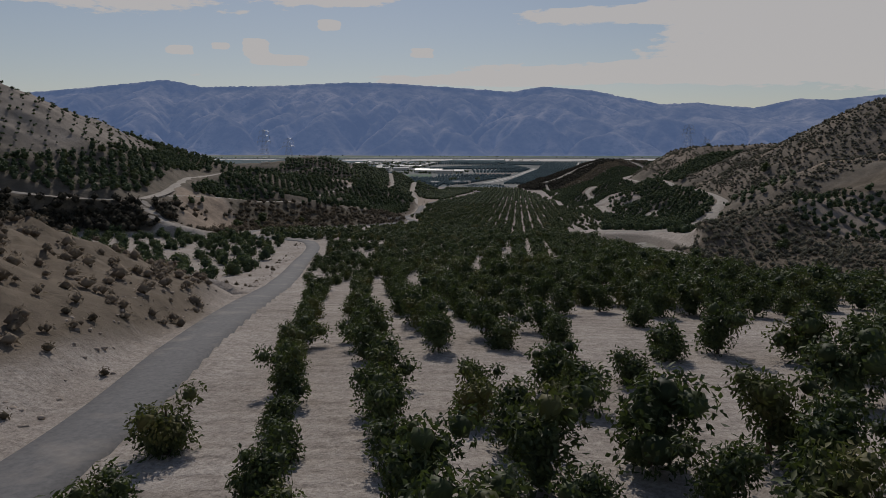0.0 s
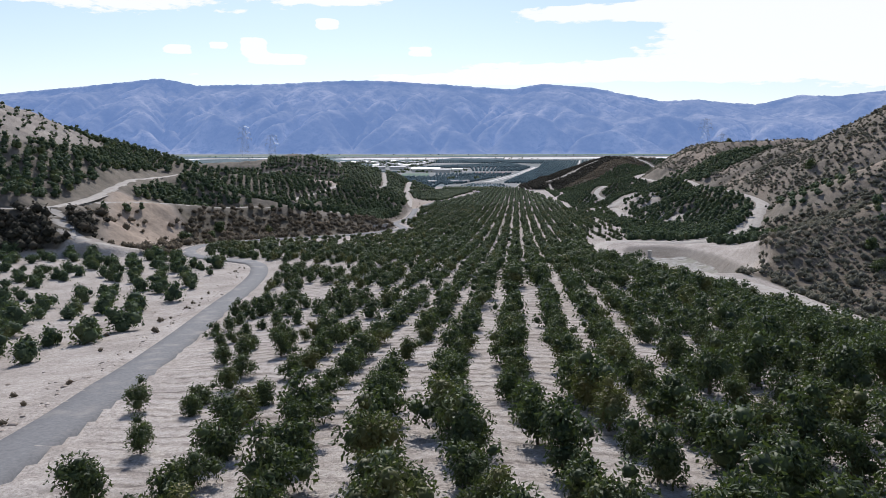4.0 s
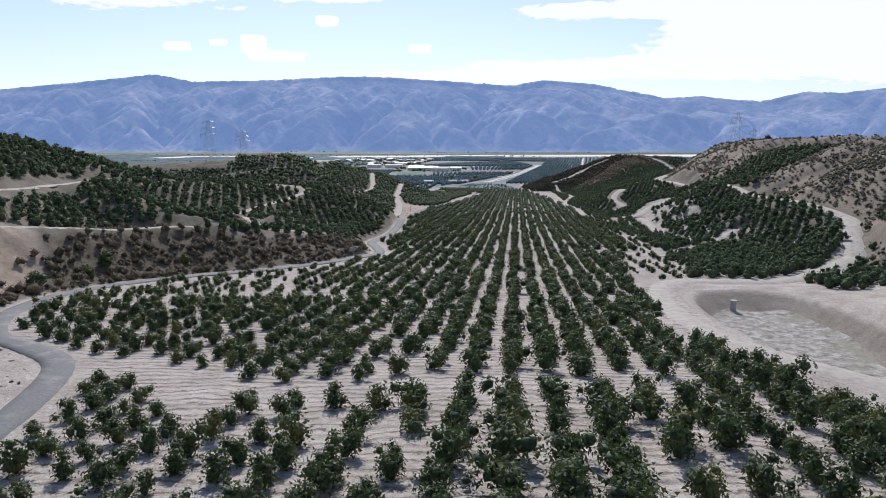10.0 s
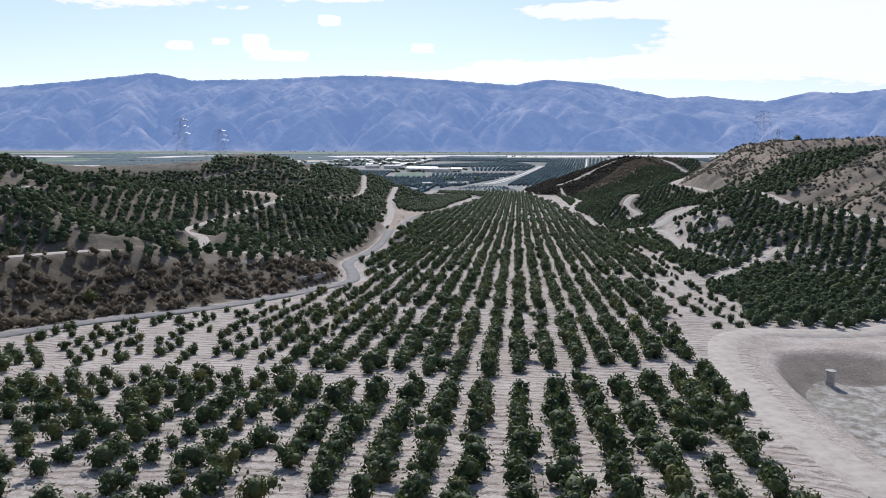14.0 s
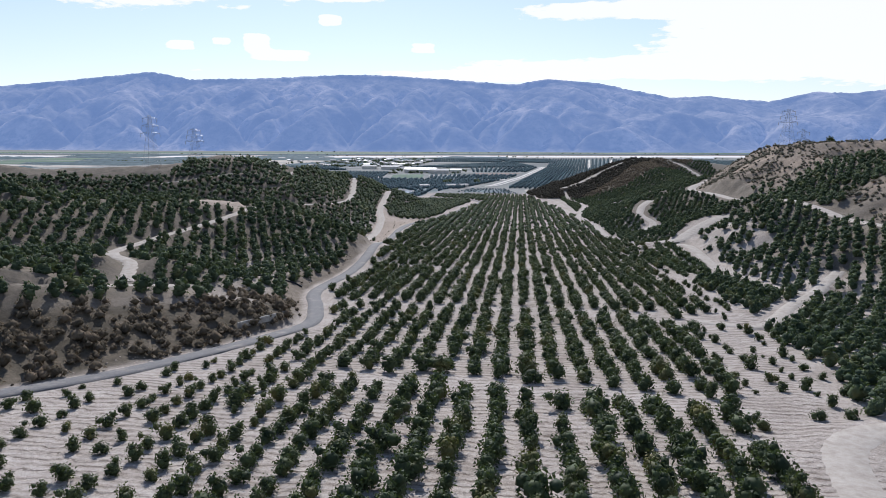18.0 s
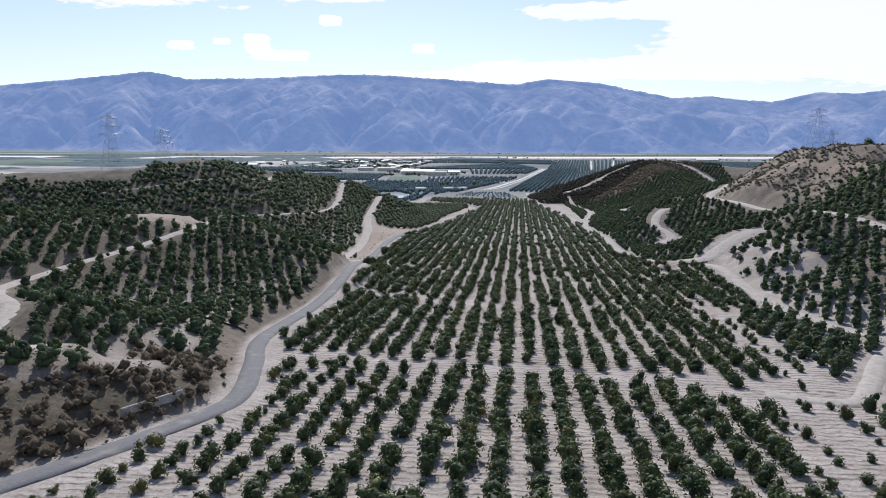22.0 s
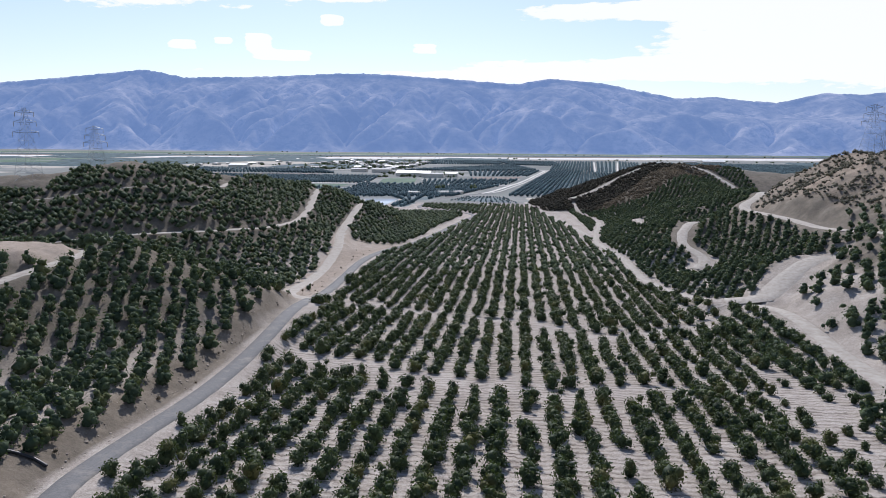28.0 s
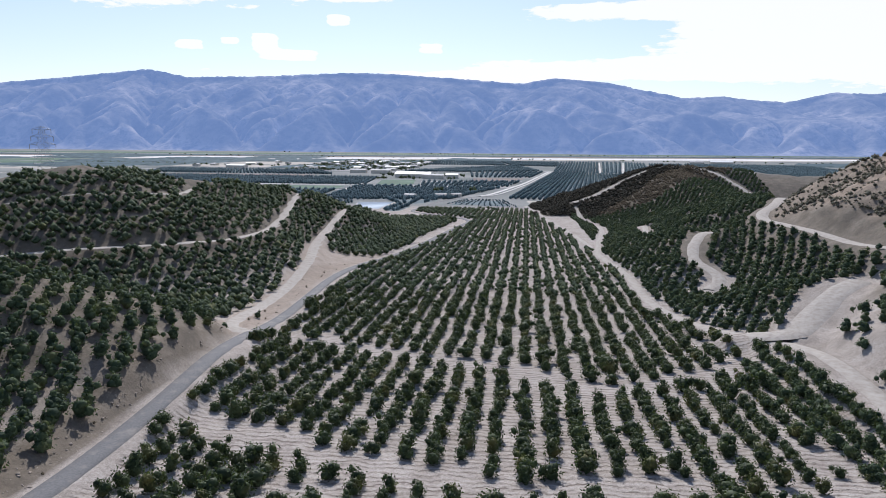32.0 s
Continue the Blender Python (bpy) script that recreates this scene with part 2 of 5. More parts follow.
ASPHALT, an, al, ap = material("worn_asphalt", .85, .3)
al.new(blend(ASPHALT, stretch_range(ASPHALT, noise_of(ASPHALT, .35, 6, .6), .52, .75, 0, .5), ramp(ASPHALT, noise_of(ASPHALT, 3.5, 7, .65), (.3, (.11, .11, .112)), (.7, (.18, .178, .178))), (.36, .32, .275)), ap.inputs["Base Color"])
bump(ASPHALT, ap, noise_of(ASPHALT, 18, 4), .3, .02)
TRACK, tn, tl, tp = material("packed_dirt", .97, .12)
tl.new(ramp(TRACK, noise_of(TRACK, .7, 8, .66), (.28, (.3, .268, .232)), (.5, (.4, .365, .322)), (.75, (.48, .445, .4))), tp.inputs["Base Color"])
bump(TRACK, tp, noise_of(TRACK, 1.8, 7, .7), .6, .15)

STEEL = plain("galvanised_steel", (.3, .32, .34), .5, .5, .15, 2, .7)
CONCRETE = plain("weathered_concrete", (.4, .38, .35), .9, .2, .25, 2)
WHITE_ROOF = plain("white_roof", (.72, .72, .7), .5, .4, .1, .1)
GREY_ROOF = plain("grey_roof", (.32, .32, .33), .7, .3, .25, .1)
WALL = plain("shed_wall", (.55, .52, .47), .9, .2, .15, .2)
PIPE = plain("black_pipe", (.03, .03, .032), .4, .4, .2, 2)

# far slopes: dry chaparral; emission adds the bluish air-light of several kilometres of haze
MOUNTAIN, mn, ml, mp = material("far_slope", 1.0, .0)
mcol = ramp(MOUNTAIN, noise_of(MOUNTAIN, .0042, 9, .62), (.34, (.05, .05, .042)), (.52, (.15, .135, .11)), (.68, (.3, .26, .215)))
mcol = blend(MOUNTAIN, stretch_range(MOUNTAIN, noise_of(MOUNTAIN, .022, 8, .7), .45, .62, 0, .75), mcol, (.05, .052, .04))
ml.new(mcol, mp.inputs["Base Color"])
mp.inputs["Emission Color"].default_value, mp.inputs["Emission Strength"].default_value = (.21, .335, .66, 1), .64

# dried pond floor: pale salt crust broken by grey mud and green-grey weed
PONDBED, pn, pl, pp = material("dried_pond_floor", .95, .15)
crust = ramp(PONDBED, noise_of(PONDBED, .55, 9, .72), (.36, (.15, .135, .11)), (.48, (.27, .25, .22)), (.58, (.4, .39, .36)), (.78, (.54, .53, .5)))
pl.new(blend(PONDBED, stretch_range(PONDBED, noise_of(PONDBED, .16, 4), .5, .64, 0, .75), crust, (.24, .23, .18)), pp.inputs["Base Color"])
bump(PONDBED, pp, noise_of(PONDBED, 2.5, 8, .7), .8, .15)
# ---- the lie of the land: rows of the orchard run along y, the plain lies at z = 0 ----
PROFILE_Y = [-400, -60, 0, 36, 111, 181, 256, 335, 426, 505, 780, 950, 1080, 1300]
PROFILE_Z = [74, 60, 56, 52.8, 45.8, 39.5, 31.5, 26, 21, 16.6, 8, 2.5, 0.3, 0]

# ridges: two ends (x, y, z), the slope of the sides, the roundness of the crest
SPURS = {
    "hill_left": [((-330, 150, 112), (-215, 265, 90), .58, 12), ((-215, 265, 90), (-190, 372, 59), .56, 14),
                  ((-420, 420, 66), (-190, 372, 59), .46, 18)],
    "terrace_left": [((-190, 372, 59), (-150, 385, 46), .4, 16), ((-150, 385, 46), (-106, 456, 40), .44, 10), ((-72, 366, 28), (-72, 470, 22.6), .42, 3), ((-72, 470, 22.6), (-84, 505, 18), .4, 3),
                     ((-150, 340, 49.5), (-95, 316, 38.5), .5, 6), ((-110, 352, 38.5), (-90, 354, 35.5), .42, 5), ((-95, 316, 38.5), (-66, 338, 31.6), .42, 4),
                     ((-210, 240, 66), (-122, 219, 47.5), .75, 8), ((-133, 225, 48), (-106, 300, 39), .9, 5)],
    "bank_left": [((-56, -30, 76), (-48, 30, 62), .5, 4), ((-48, 30, 62), (-47, 60, 57.5), .5, 4), ((-47, 60, 57.5), (-44, 74, 48.5), .55, 3), ((-110, 20, 72), (-49, 40, 60), .4, 6)],
    "ridge_left": [((-420, 560, 50), (-228, 592, 45.5), .42, 14), ((-228, 592, 45.5), (-178, 597, 52.6), .42, 9), ((-178, 597, 52.6), (-131, 742, 32), .46, 12),
                   ((-131, 742, 32), (-112, 795, 16.5), .42, 9), ((-112, 795, 16.5), (-118, 840, 8), .4, 8)],
    "hill_right": [((330, 300, 120), (200, 395, 88), .64, 14), ((200, 395, 88), (162, 352, 56), .56, 9),
                   ((200, 395, 88), (232, 500, 74), .6, 14), ((232, 500, 74), (235, 569, 65), .6, 12), ((235, 569, 65), (162, 600, 61), .6, 9)],
    "spur_right": [((165, 292, 56), (108, 258, 45), .42, 5), ((108, 258, 45), (59, 220, 39.5), .5, 4), ((59, 220, 39.5), (44, 207, 33.5), .55, 3), ((190, 292, 76), (138, 319, 56), .5, 4), ((138, 319, 56), (113, 333, 41), .5, 4),
                   ((162, 352, 56), (112, 362, 34), .45, 6)],
    "nose_right": [((190, 440, 68), (112, 480, 41.5), .42, 9), ((112, 480, 41.5), (86, 526, 29.5), .46, 7), ((86, 526, 29.5), (72, 540, 24), .55, 6), ((112, 440, 39), (90, 430, 31), .42, 8),
                   ((107, 364, 36.5), (105, 420, 37.9), .55, 3), ((105, 420, 37.9), (105, 516, 37.6), .55, 3), ((105, 516, 37.6), (106, 560, 32.8), .5, 3), ((106, 560, 32.8), (104, 640, 30.5), .5, 3),
                   ((165, 470, 62), (146, 560, 53), .56, 10), ((146, 560, 53), (152, 612, 60), .66, 10)],
    "knob_right": [((162, 600, 61), (152, 612, 60), .66, 12), ((152, 612, 60), (152, 655, 56), .66, 13), ((152, 655, 56), (142, 720, 36), .65, 14), ((142, 720, 36), (140, 830, 26), .35, 14),
                   ((300, 640, 62), (162, 600, 61), .6, 12), ((118, 640, 34), (82, 640, 26), .42, 8), ((82, 640, 28), (64, 600, 21.8), .42, 5), ((64, 600, 21.8), (67, 580, 17.6), .42, 4), ((82, 650, 26), (61, 694, 17), .4, 6)],
    "dark_hill": [((135, 830, 26), (128, 985, 41), .36, 10), ((128, 985, 41), (60, 930, 17), .42, 8), ((60, 930, 17), (14, 893, 5.5), .42, 6), ((147, 986, 41), (80, 880, 15), .5, 5),
                  ((128, 985, 41), (175, 985, 39), .36, 10), ((175, 985, 39), (330, 960, 31), .34, 14)],
}


def spur_height(x, y, a, b, slope, round_):
    dx, dy = b[0] - a[0], b[1] - a[1]
    s = np.clip(((x - a[0]) * dx + (y - a[1]) * dy) / (dx * dx + dy * dy), 0, 1)
    d = np.hypot(x - a[0] - s * dx, y - a[1] - s * dy)
    return a[2] + s * (b[2] - a[2]) - slope * (np.sqrt(d * d + round_ * round_) - round_)


def waves(x, y, size, seed, octaves=3):
    """Rolling unevenness, about -1 to 1."""
    rng = np.random.RandomState(seed)
    total, gain = 0 * x, 1.0
    for _ in range(octaves):
        for _ in range(4):
            a, p = rng.uniform(0, 2 * np.pi, 2)
            total = total + gain * .35 * np.sin((x * np.cos(a) + y * np.sin(a)) * 2 * np.pi / size + p + 1.3 * np.sin((x * np.sin(a) - y * np.cos(a)) * 2.1 / size + p * 3))
        size, gain = size * .47, gain * .5
    return total


def raw_ground(x, y):
    x, y = np.asarray(x, float), np.asarray(y, float)
    base = np.interp(y, PROFILE_Y, PROFILE_Z)
    base = base - .085 * np.clip(-x - 5, 0, 45) * np.clip((230 - y) / 90, 0, 1)
    base = base - .2 * np.clip(x - 18, 0, 40) * np.clip((222 - y) / 40, 0, 1) * np.clip((y - 70) / 60, 0, 1)
    total = np.exp(base / 1.3)
    for ridges in SPURS.values():
        for a, b, slope, round_ in ridges:
            total = total + np.exp(np.clip(spur_height(x, y, a, b, slope, round_) / 1.3, -30, 200))
    hill = 1.3 * np.log(total) - base
    near = np.clip((1250 - y) / 200, 0, 1)
    z = base + hill * near
    rough = np.clip((hill - 1.5) / 12, 0, 1) * near
    return z + rough * (1.2 * waves(x, y, 62, 3) + .55 * waves(x, y, 13, 5)) + .12 * near * waves(x, y, 23, 8)

# ---- roads and tracks: width, height above the cut, centre line ----
PAVED = [(-14, 2), (-16, 14), (-17.5, 27), (-20.6, 41), (-24.4, 60), (-27.8, 77), (-32.6, 96), (-39, 121), (-44.6, 144), (-47.8, 160), (-52.6, 180), (-59, 195), (-69.5, 203.5), (-79, 210), (-88, 224), (-94, 244), (-93, 260), (-88, 273), (-80, 284), (-67, 299), (-57, 316), (-50, 331), (-48.2, 341), (-52.5, 358), (-58, 378), (-57.5, 412), (-58.5, 446), (-62.5, 490), (-66, 540), (-68.5, 585), (-65.5, 617), (-57, 650), (-50, 700),
         (-41, 790), (-37, 838), (-52, 872), (-78, 902), (-92, 930), (-88, 1000), (-78, 1065), (-50, 1120), (-30, 1160)]
TRACKS = {
    "pond_track": (4.6, [(68, 108), (60, 138), (54, 160), (51, 176), (46, 192), (35, 203), (26.5, 214), (22.5, 232), (23.5, 256), (26, 271), (30, 282), (38, 288), (50, 290), (64, 296), (78, 308), (88, 318)]),
    "swale_track": (3.0, [(32, 354), (44, 352), (51, 361), (61, 378), (71, 390), (85, 409)]),
    "east_track": (3.4, [(76, 388), (65, 404), (60, 440), (61, 470), (60, 490), (54, 505), (45, 530), (40, 560), (40, 601), (36, 668), (34, 720), (28, 785), (15, 905), (5, 1000)]),
    "nose_track": (5.4, [(52, 502), (62, 501), (68, 507), (75, 516), (82, 524), (88, 529)]),
    "hill_track": (4.4, [(88, 318), (93, 331), (99, 345), (106, 364), (104, 392), (103, 430), (103, 470), (103, 500), (105, 540), (103, 575), (100, 610), (101, 640), (107, 662), (122, 690), (142, 740), (168, 810), (186, 900), (168, 966), (140, 988), (110, 978), (84, 956), (62, 934), (42, 917)]),
    "switchback_track": (3.8, [(61, 570), (67, 580), (67, 590), (64, 601), (66, 614), (72, 632), (80, 652), (88, 670), (92, 680)]),
    "short_track": (3.0, [(72, 690), (67, 704), (70, 735), (76, 776)]),
    "far_east_track": (3.0, [(36, 668), (42, 720), (52, 796), (48, 850), (44, 915)]),
    "terrace_track": (3.2, [(-190, 190), (-165, 200), (-140, 208), (-124, 219), (-125, 242), (-117, 270), (-106, 298), (-95, 318), (-84, 332), (-75, 340)]),
    "bench_track": (3.2, [(-122, 219), (-128, 250), (-139, 290), (-150, 335), (-152, 362)]),
    "nose_left_track": (3.4, [(-88, 340), (-97, 358), (-107, 367), (-110, 382), (-106, 410), (-102, 438), (-104, 455), (-116, 463), (-142, 470)]),
    "cut_track": (3.6, [(-122, 219), (-110, 208), (-100, 208), (-92, 216), (-88, 222)]),
    "ridge_track": (3.8, [(-190, 522), (-158, 535), (-127, 556), (-111, 584), (-107, 612), (-112, 650), (-122, 700), (-131, 746), (-140, 775)]),
    "upper_ridge_track": (2.4, [(-200, 556), (-170, 566), (-144, 602), (-150, 648)]),
    "gully_track": (4.4, [(-64, 492), (-72, 500), (-75, 520), (-78, 560), (-84, 605), (-92, 642), (-98, 690), (-105, 758), (-110, 796)]),
}
HEADLANDS = [[(-34, 303), (-20, 302), (10, 297), (32, 290)], [(-57, 496), (-27, 486), (-8, 478), (19, 467), (48, 487)], [(-56, 440), (-34, 431), (-17, 426), (-5, 421), (20, 424)],
             [(-76, 240), (-50, 253), (-15, 247), (21, 262)], [(-69, 194), (-50, 195), (-34, 184), (-22, 186), (-6, 187), (8, 188)], [(-49, 151), (-28, 149), (-9, 144), (6, 142), (20, 142)], [(-4, 36), (4.4, 41.6), (11, 47.5), (18.6, 51.8), (28, 57)], [(-72, 470), (-70, 484), (-66, 494)], [(-54, 368), (-18, 363), (17, 359), (32, 350)]]
POND = (43.5, 243, 13.2, 33)


def curve_line(points, step=2.5):
    """A smooth line through points, cut into even steps."""
    p = np.array(points, float)
    q = np.vstack([2 * p[0] - p[1], p, 2 * p[-1] - p[-2]])
    out = []
    for i in range(1, len(q) - 2):
        n = max(2, int(np.hypot(*(q[i + 1] - q[i])) / step))
        for u in np.arange(n) / n:
            out.append(.5 * (2 * q[i] + (q[i + 1] - q[i - 1]) * u + (2 * q[i - 1] - 5 * q[i] + 4 * q[i + 1] - q[i + 2]) * u * u + (3 * q[i] - q[i - 1] - 3 * q[i + 1] + q[i + 2]) * u ** 3))
    return np.array(out + [p[-1]])


def grade(line):
    """The road's own height along its line: the land's, smoothed."""
    z = raw_ground(line[:, 0], line[:, 1])
    k = 9
    padded = np.concatenate([np.full(k, z[0]), z, np.full(k, z[-1])])
    return np.convolve(padded, np.ones(2 * k + 1) / (2 * k + 1), "valid")


LINES = {"paved_road": (3.9, curve_line(PAVED)), **{k: (w, curve_line(p)) for k, (w, p) in TRACKS.items()}}
GRADES = {k: grade(line) for k, (w, line) in LINES.items()}
for key_, (w_, line_) in LINES.items():  # a track that leaves another starts at its level
    for end_ in (0, -1):
        for other_, (_, far_) in LINES.items():
            gap_ = np.hypot(*(far_ - line_[end_]).T)
            if other_ != key_ and gap_.min() < 2.5 and list(LINES).index(other_) < list(LINES).index(key_):
                along_ = np.hypot(*(line_ - line_[end_]).T)
                GRADES[key_] = GRADES[key_] + (GRADES[other_][gap_.argmin()] - GRADES[key_][end_]) * np.exp(-along_ / 14)
ROAD_XYZ = np.vstack([np.column_stack([line, GRADES[k], np.full(len(line), w / 2)]) for k, (w, line) in LINES.items()])
HEAD_XY = np.vstack([curve_line(p) for p in HEADLANDS])


def nearest(x, y, table):
    """Distance to the nearest row of table, and that row's number."""
    x, y = np.ravel(x), np.ravel(y)
    d, which = np.full(len(x), 1e9), np.zeros(len(x), int)
    for i in range(0, len(x), 8000):
        s = slice(i, i + 8000)
        dd = (x[s, None] - table[None, :, 0]) ** 2 + (y[s, None] - table[None, :, 1]) ** 2
        which[s] = dd.argmin(1)
        d[s] = np.sqrt(dd[np.arange(dd.shape[0]), which[s]])
    return d, which


def ground(x, y):
    """Height of the finished ground, with roads cut in and the pond dug."""
    shape = np.shape(x)
    x, y = np.ravel(np.asarray(x, float)), np.ravel(np.asarray(y, float))
    z = raw_ground(x, y)
    near = (np.abs(x) < 230) & (y < 1800) & (y > -20)
    if near.any():
        d, i = nearest(x[near], y[near], ROAD_XYZ)
        w = np.clip(1 - (d - ROAD_XYZ[i, 3] - .9) / (np.where(x[near] > 40, 5.5, 2.6) + 4 * ((np.abs(x[near] - 72) < 22) & (np.abs(y[near] - 515) < 24))), 0, 1)
        w = w * w * (3 - 2 * w)
        z[near] = z[near] * (1 - w) + (ROAD_XYZ[i, 2] - np.where(x[near] > 40, .22, .06)) * w
    r = (np.abs((x - POND[0]) / POND[2]) ** 3 + np.abs((y - POND[1]) / POND[3]) ** 3) ** (1 / 3)
    inside = np.clip((1.22 - r) / .14, 0, 1)
    rim = 31.2 - .05 * (y - 243)
    bowl = rim + .35 * np.exp(-((r - 1.04) / .05) ** 2) - (rim - 27.2) * np.clip((1.0 - r) / .25, 0, 1)
    z = z * (1 - inside) + bowl * inside
    crag = np.clip((-x - 17 - .27 * y) / 5, 0, 1) * np.clip((100 - y) / 12, 0, 1) * np.clip((z - np.interp(y, PROFILE_Y, PROFILE_Z)) / 3, 0, 1)
    z = z + crag * (.55 * waves(x, y, 5.5, 41, 2) - .5 * np.abs(waves(x * .35, y, 4.2, 43, 2)))
    ditch = np.hypot((x + 33.4) / 3.6, (y - 73.5) / 2.6)
    z = z - 2.1 * np.clip((1.15 - ditch) / .3, 0, 1)
    return z.reshape(shape)

# ---- building blocks ----
def mesh_object(name, verts, faces, mats, parent=None, smooth=False, label="", mat_index=None):
    me = bpy.data.meshes.new(name)
    verts, faces = np.asarray(verts, np.float32), np.asarray(faces, np.int32)
    k = faces.shape[1]
    me.vertices.add(len(verts))
    me.vertices.foreach_set("co", verts.ravel())
    me.loops.add(faces.size)
    me.loops.foreach_set("vertex_index", faces.ravel())
    me.polygons.add(len(faces))
    me.polygons.foreach_set("loop_start", np.arange(0, faces.size, k, dtype=np.int32))
    me.polygons.foreach_set("loop_total", np.full(len(faces), k, np.int32))
    if smooth:
        me.polygons.foreach_set("use_smooth", np.ones(len(faces), bool))
    for m in mats if isinstance(mats, (list, tuple)) else [mats]:
        me.materials.append(m)
    if mat_index is not None:
        me.polygons.foreach_set("material_index", np.asarray(mat_index, np.int32))
    me.update()
    me.validate()
    ob = new(name, me)
    if parent is not None:
        ob.parent = parent
    if label:
        ob["label"] = label
    return ob


def part(name, bm, mat, parent, label=""):
    me = bpy.data.meshes.new(name)
    bm.to_mesh(me)
    bm.free()
    me.materials.append(mat)
    ob = new(name, me)
    ob.parent = parent
    if label:
        ob["label"] = label
    return ob


def grid_faces(nx, ny):
    i = np.arange(ny - 1)[:, None] * nx + np.arange(nx - 1)[None]
    return np.stack([i, i + 1, i + nx + 1, i + nx], -1).reshape(-1, 4)


# ---- the ground: one sheet out to the foot of the mountains and beyond ----
def spaced(*stretches):
    return np.unique(np.concatenate([np.arange(a, b, s) for a, b, s in stretches]))


GX = spaced((-9000, -1500, 500), (-1500, -430, 60), (-430, -210, 7), (-210, -110, 3.2), (-110, 110, 2.0), (-62, -16, 1.0), (25, 62, 1.0), (110, 210, 3.2), (210, 430, 7), (430, 1500, 60), (1500, 9001, 500))
GY = spaced((-1500, -60, 60), (-60, 0, 4), (0, 560, 2.0), (8, 100, 1.0), (202, 282, 1.0), (560, 800, 3), (800, 1100, 5), (1100, 1800, 25), (1800, 4000, 100), (4000, 9001, 500))
XX, YY = np.meshgrid(GX, GY)
ZZ = ground(XX, YY)
land = mesh_object("ground", np.column_stack([XX.ravel(), YY.ravel(), ZZ.ravel()]), grid_faces(len(GX), len(GY)), GROUND, smooth=True)
tagged(land, "pale dry earth of the orchard slope running down to a farmed plain", "ground", kind="structure")


def lift(x, y):
    """How far the land stands over the valley floor."""
    return raw_ground(x, y) - np.interp(y, PROFILE_Y, PROFILE_Z)


def soft(v, a, b):
    t = np.clip((v - a) / (b - a), 0, 1)
    return t * t * (3 - 2 * t)


paved_xy = LINES["paved_road"][1]


def gully_x(y):
    """Where the gully track runs beside the paved road."""
    return np.interp(y, [490, 500, 520, 560, 605, 642], [-64, -72, -75, -78, -84, -92])


def west_edge(y):
    """Where the paved road runs."""
    o = np.argsort(paved_xy[:, 1])
    return np.interp(y, paved_xy[o, 1], paved_xy[o, 0])


def in_bank(x, y):
    """The scrubby cut banks that face the orchard: how far a place belongs to one."""
    west = soft(x, -128, -114) * soft(west_edge(y) - x, 2.8, 5) * soft(y, 205, 216) * (1 - soft(y, 350, 362)) * (1 - soft(raw_ground(x, y) - np.interp(y, [210, 300, 345], [46, 38.5, 30]), -1.5, .5))
    first = soft(-x, 22, 26) * soft(lift(x, y), .3, 1.2) * (1 - soft(y, 84, 92))
    below = (1 - soft(x, -107, -100)) * soft(x, -210, -190) * soft(y, 140, 152) * (1 - soft(y, 212, 224)) * soft(lift(x, y), .2, 1) * (1 - soft(lift(x, y), 10, 12))
    first = np.maximum(first, below)
    spur = soft(x - np.interp(y, [110, 150, 176, 199, 207, 225, 250, 275], [72, 62, 55, 50, 43, 57, 66, 84]), 0, 3) * soft(y, 110, 125) * (1 - soft(y + .45 * (x - 100), 305, 315))
    return np.maximum(np.maximum(west, first), spur)


def on_knob(x, y):
    """Dry grass and shrubs with hardly a tree: the eastern hill above its track, as far as the round knob."""
    hx = np.interp(y, [300, 345, 364, 392, 430, 470, 520, 570, 620, 645, 664, 690, 740], [112, 101, 108, 106, 106, 112, 118, 116, 106, 103, 109, 124, 144])
    hill = soft(x - hx, 1, 4) * soft(y, 296, 304) * (1 - soft(y, 728, 742))
    patch = 1 - soft(np.hypot((x - 138) / 26, (y - 520) / 42), .8, 1.0)
    rows_ = soft(x, 98, 102) * (1 - soft(x, 124, 128)) * soft(y, 312, 318) * (1 - soft(y, 340, 346))
    return np.clip(hill - patch - rows_, 0, 1)


def on_dark(x, y):
    """The dense dark chaparral on the far hill's western face."""
    return soft(lift(x, y), .5, 1.5) * soft(68 + .76 * (y - 884) - x, -3, 3) * soft(y, 855, 868) * soft(x, 4, 9)


def on_brown(x, y):
    """The gullied brown ridge beside the dark face."""
    return soft(lift(x, y), 1, 3) * soft(x - 68 - .76 * (y - 884), -3, 3) * (1 - soft(x - 68 - .76 * (y - 884), 38, 48)) * soft(y, 862, 872)


def on_tan(x, y):
    """A bare tan slope beside the cut track."""
    k = np.clip(((x + 94) * -24 + (y - 214) * 44) / (24 ** 2 + 44 ** 2), 0, 1)
    return (1 - soft(np.hypot(x + 94 + 24 * k, y - 214 - 44 * k), 8, 12)) * soft(lift(x, y), .5, 1.5)


lf = lift(XX, YY)
# hill term: litter, and the shade between trees put into the ground's colour
scrubby = np.clip(np.maximum(np.maximum(in_bank(XX, YY), .75 * on_dark(XX, YY)), np.where(XX < 0, .85, .8) * soft(lf, 2, 9)), 0, 1)
cut = soft(west_edge(YY) - XX, 2.6, 3.6) * (1 - soft(west_edge(YY) - XX, 9, 12)) * soft(YY, 340, 352) * (1 - soft(YY, 600, 660))
scrubby = np.maximum(scrubby * (1 - .3 * cut), .85 * cut)
scrubby = np.maximum(scrubby, (.42 + .3 * (1 - soft(YY, 420, 500))) * on_knob(XX, YY)) * (1 - .85 * on_tan(XX, YY))
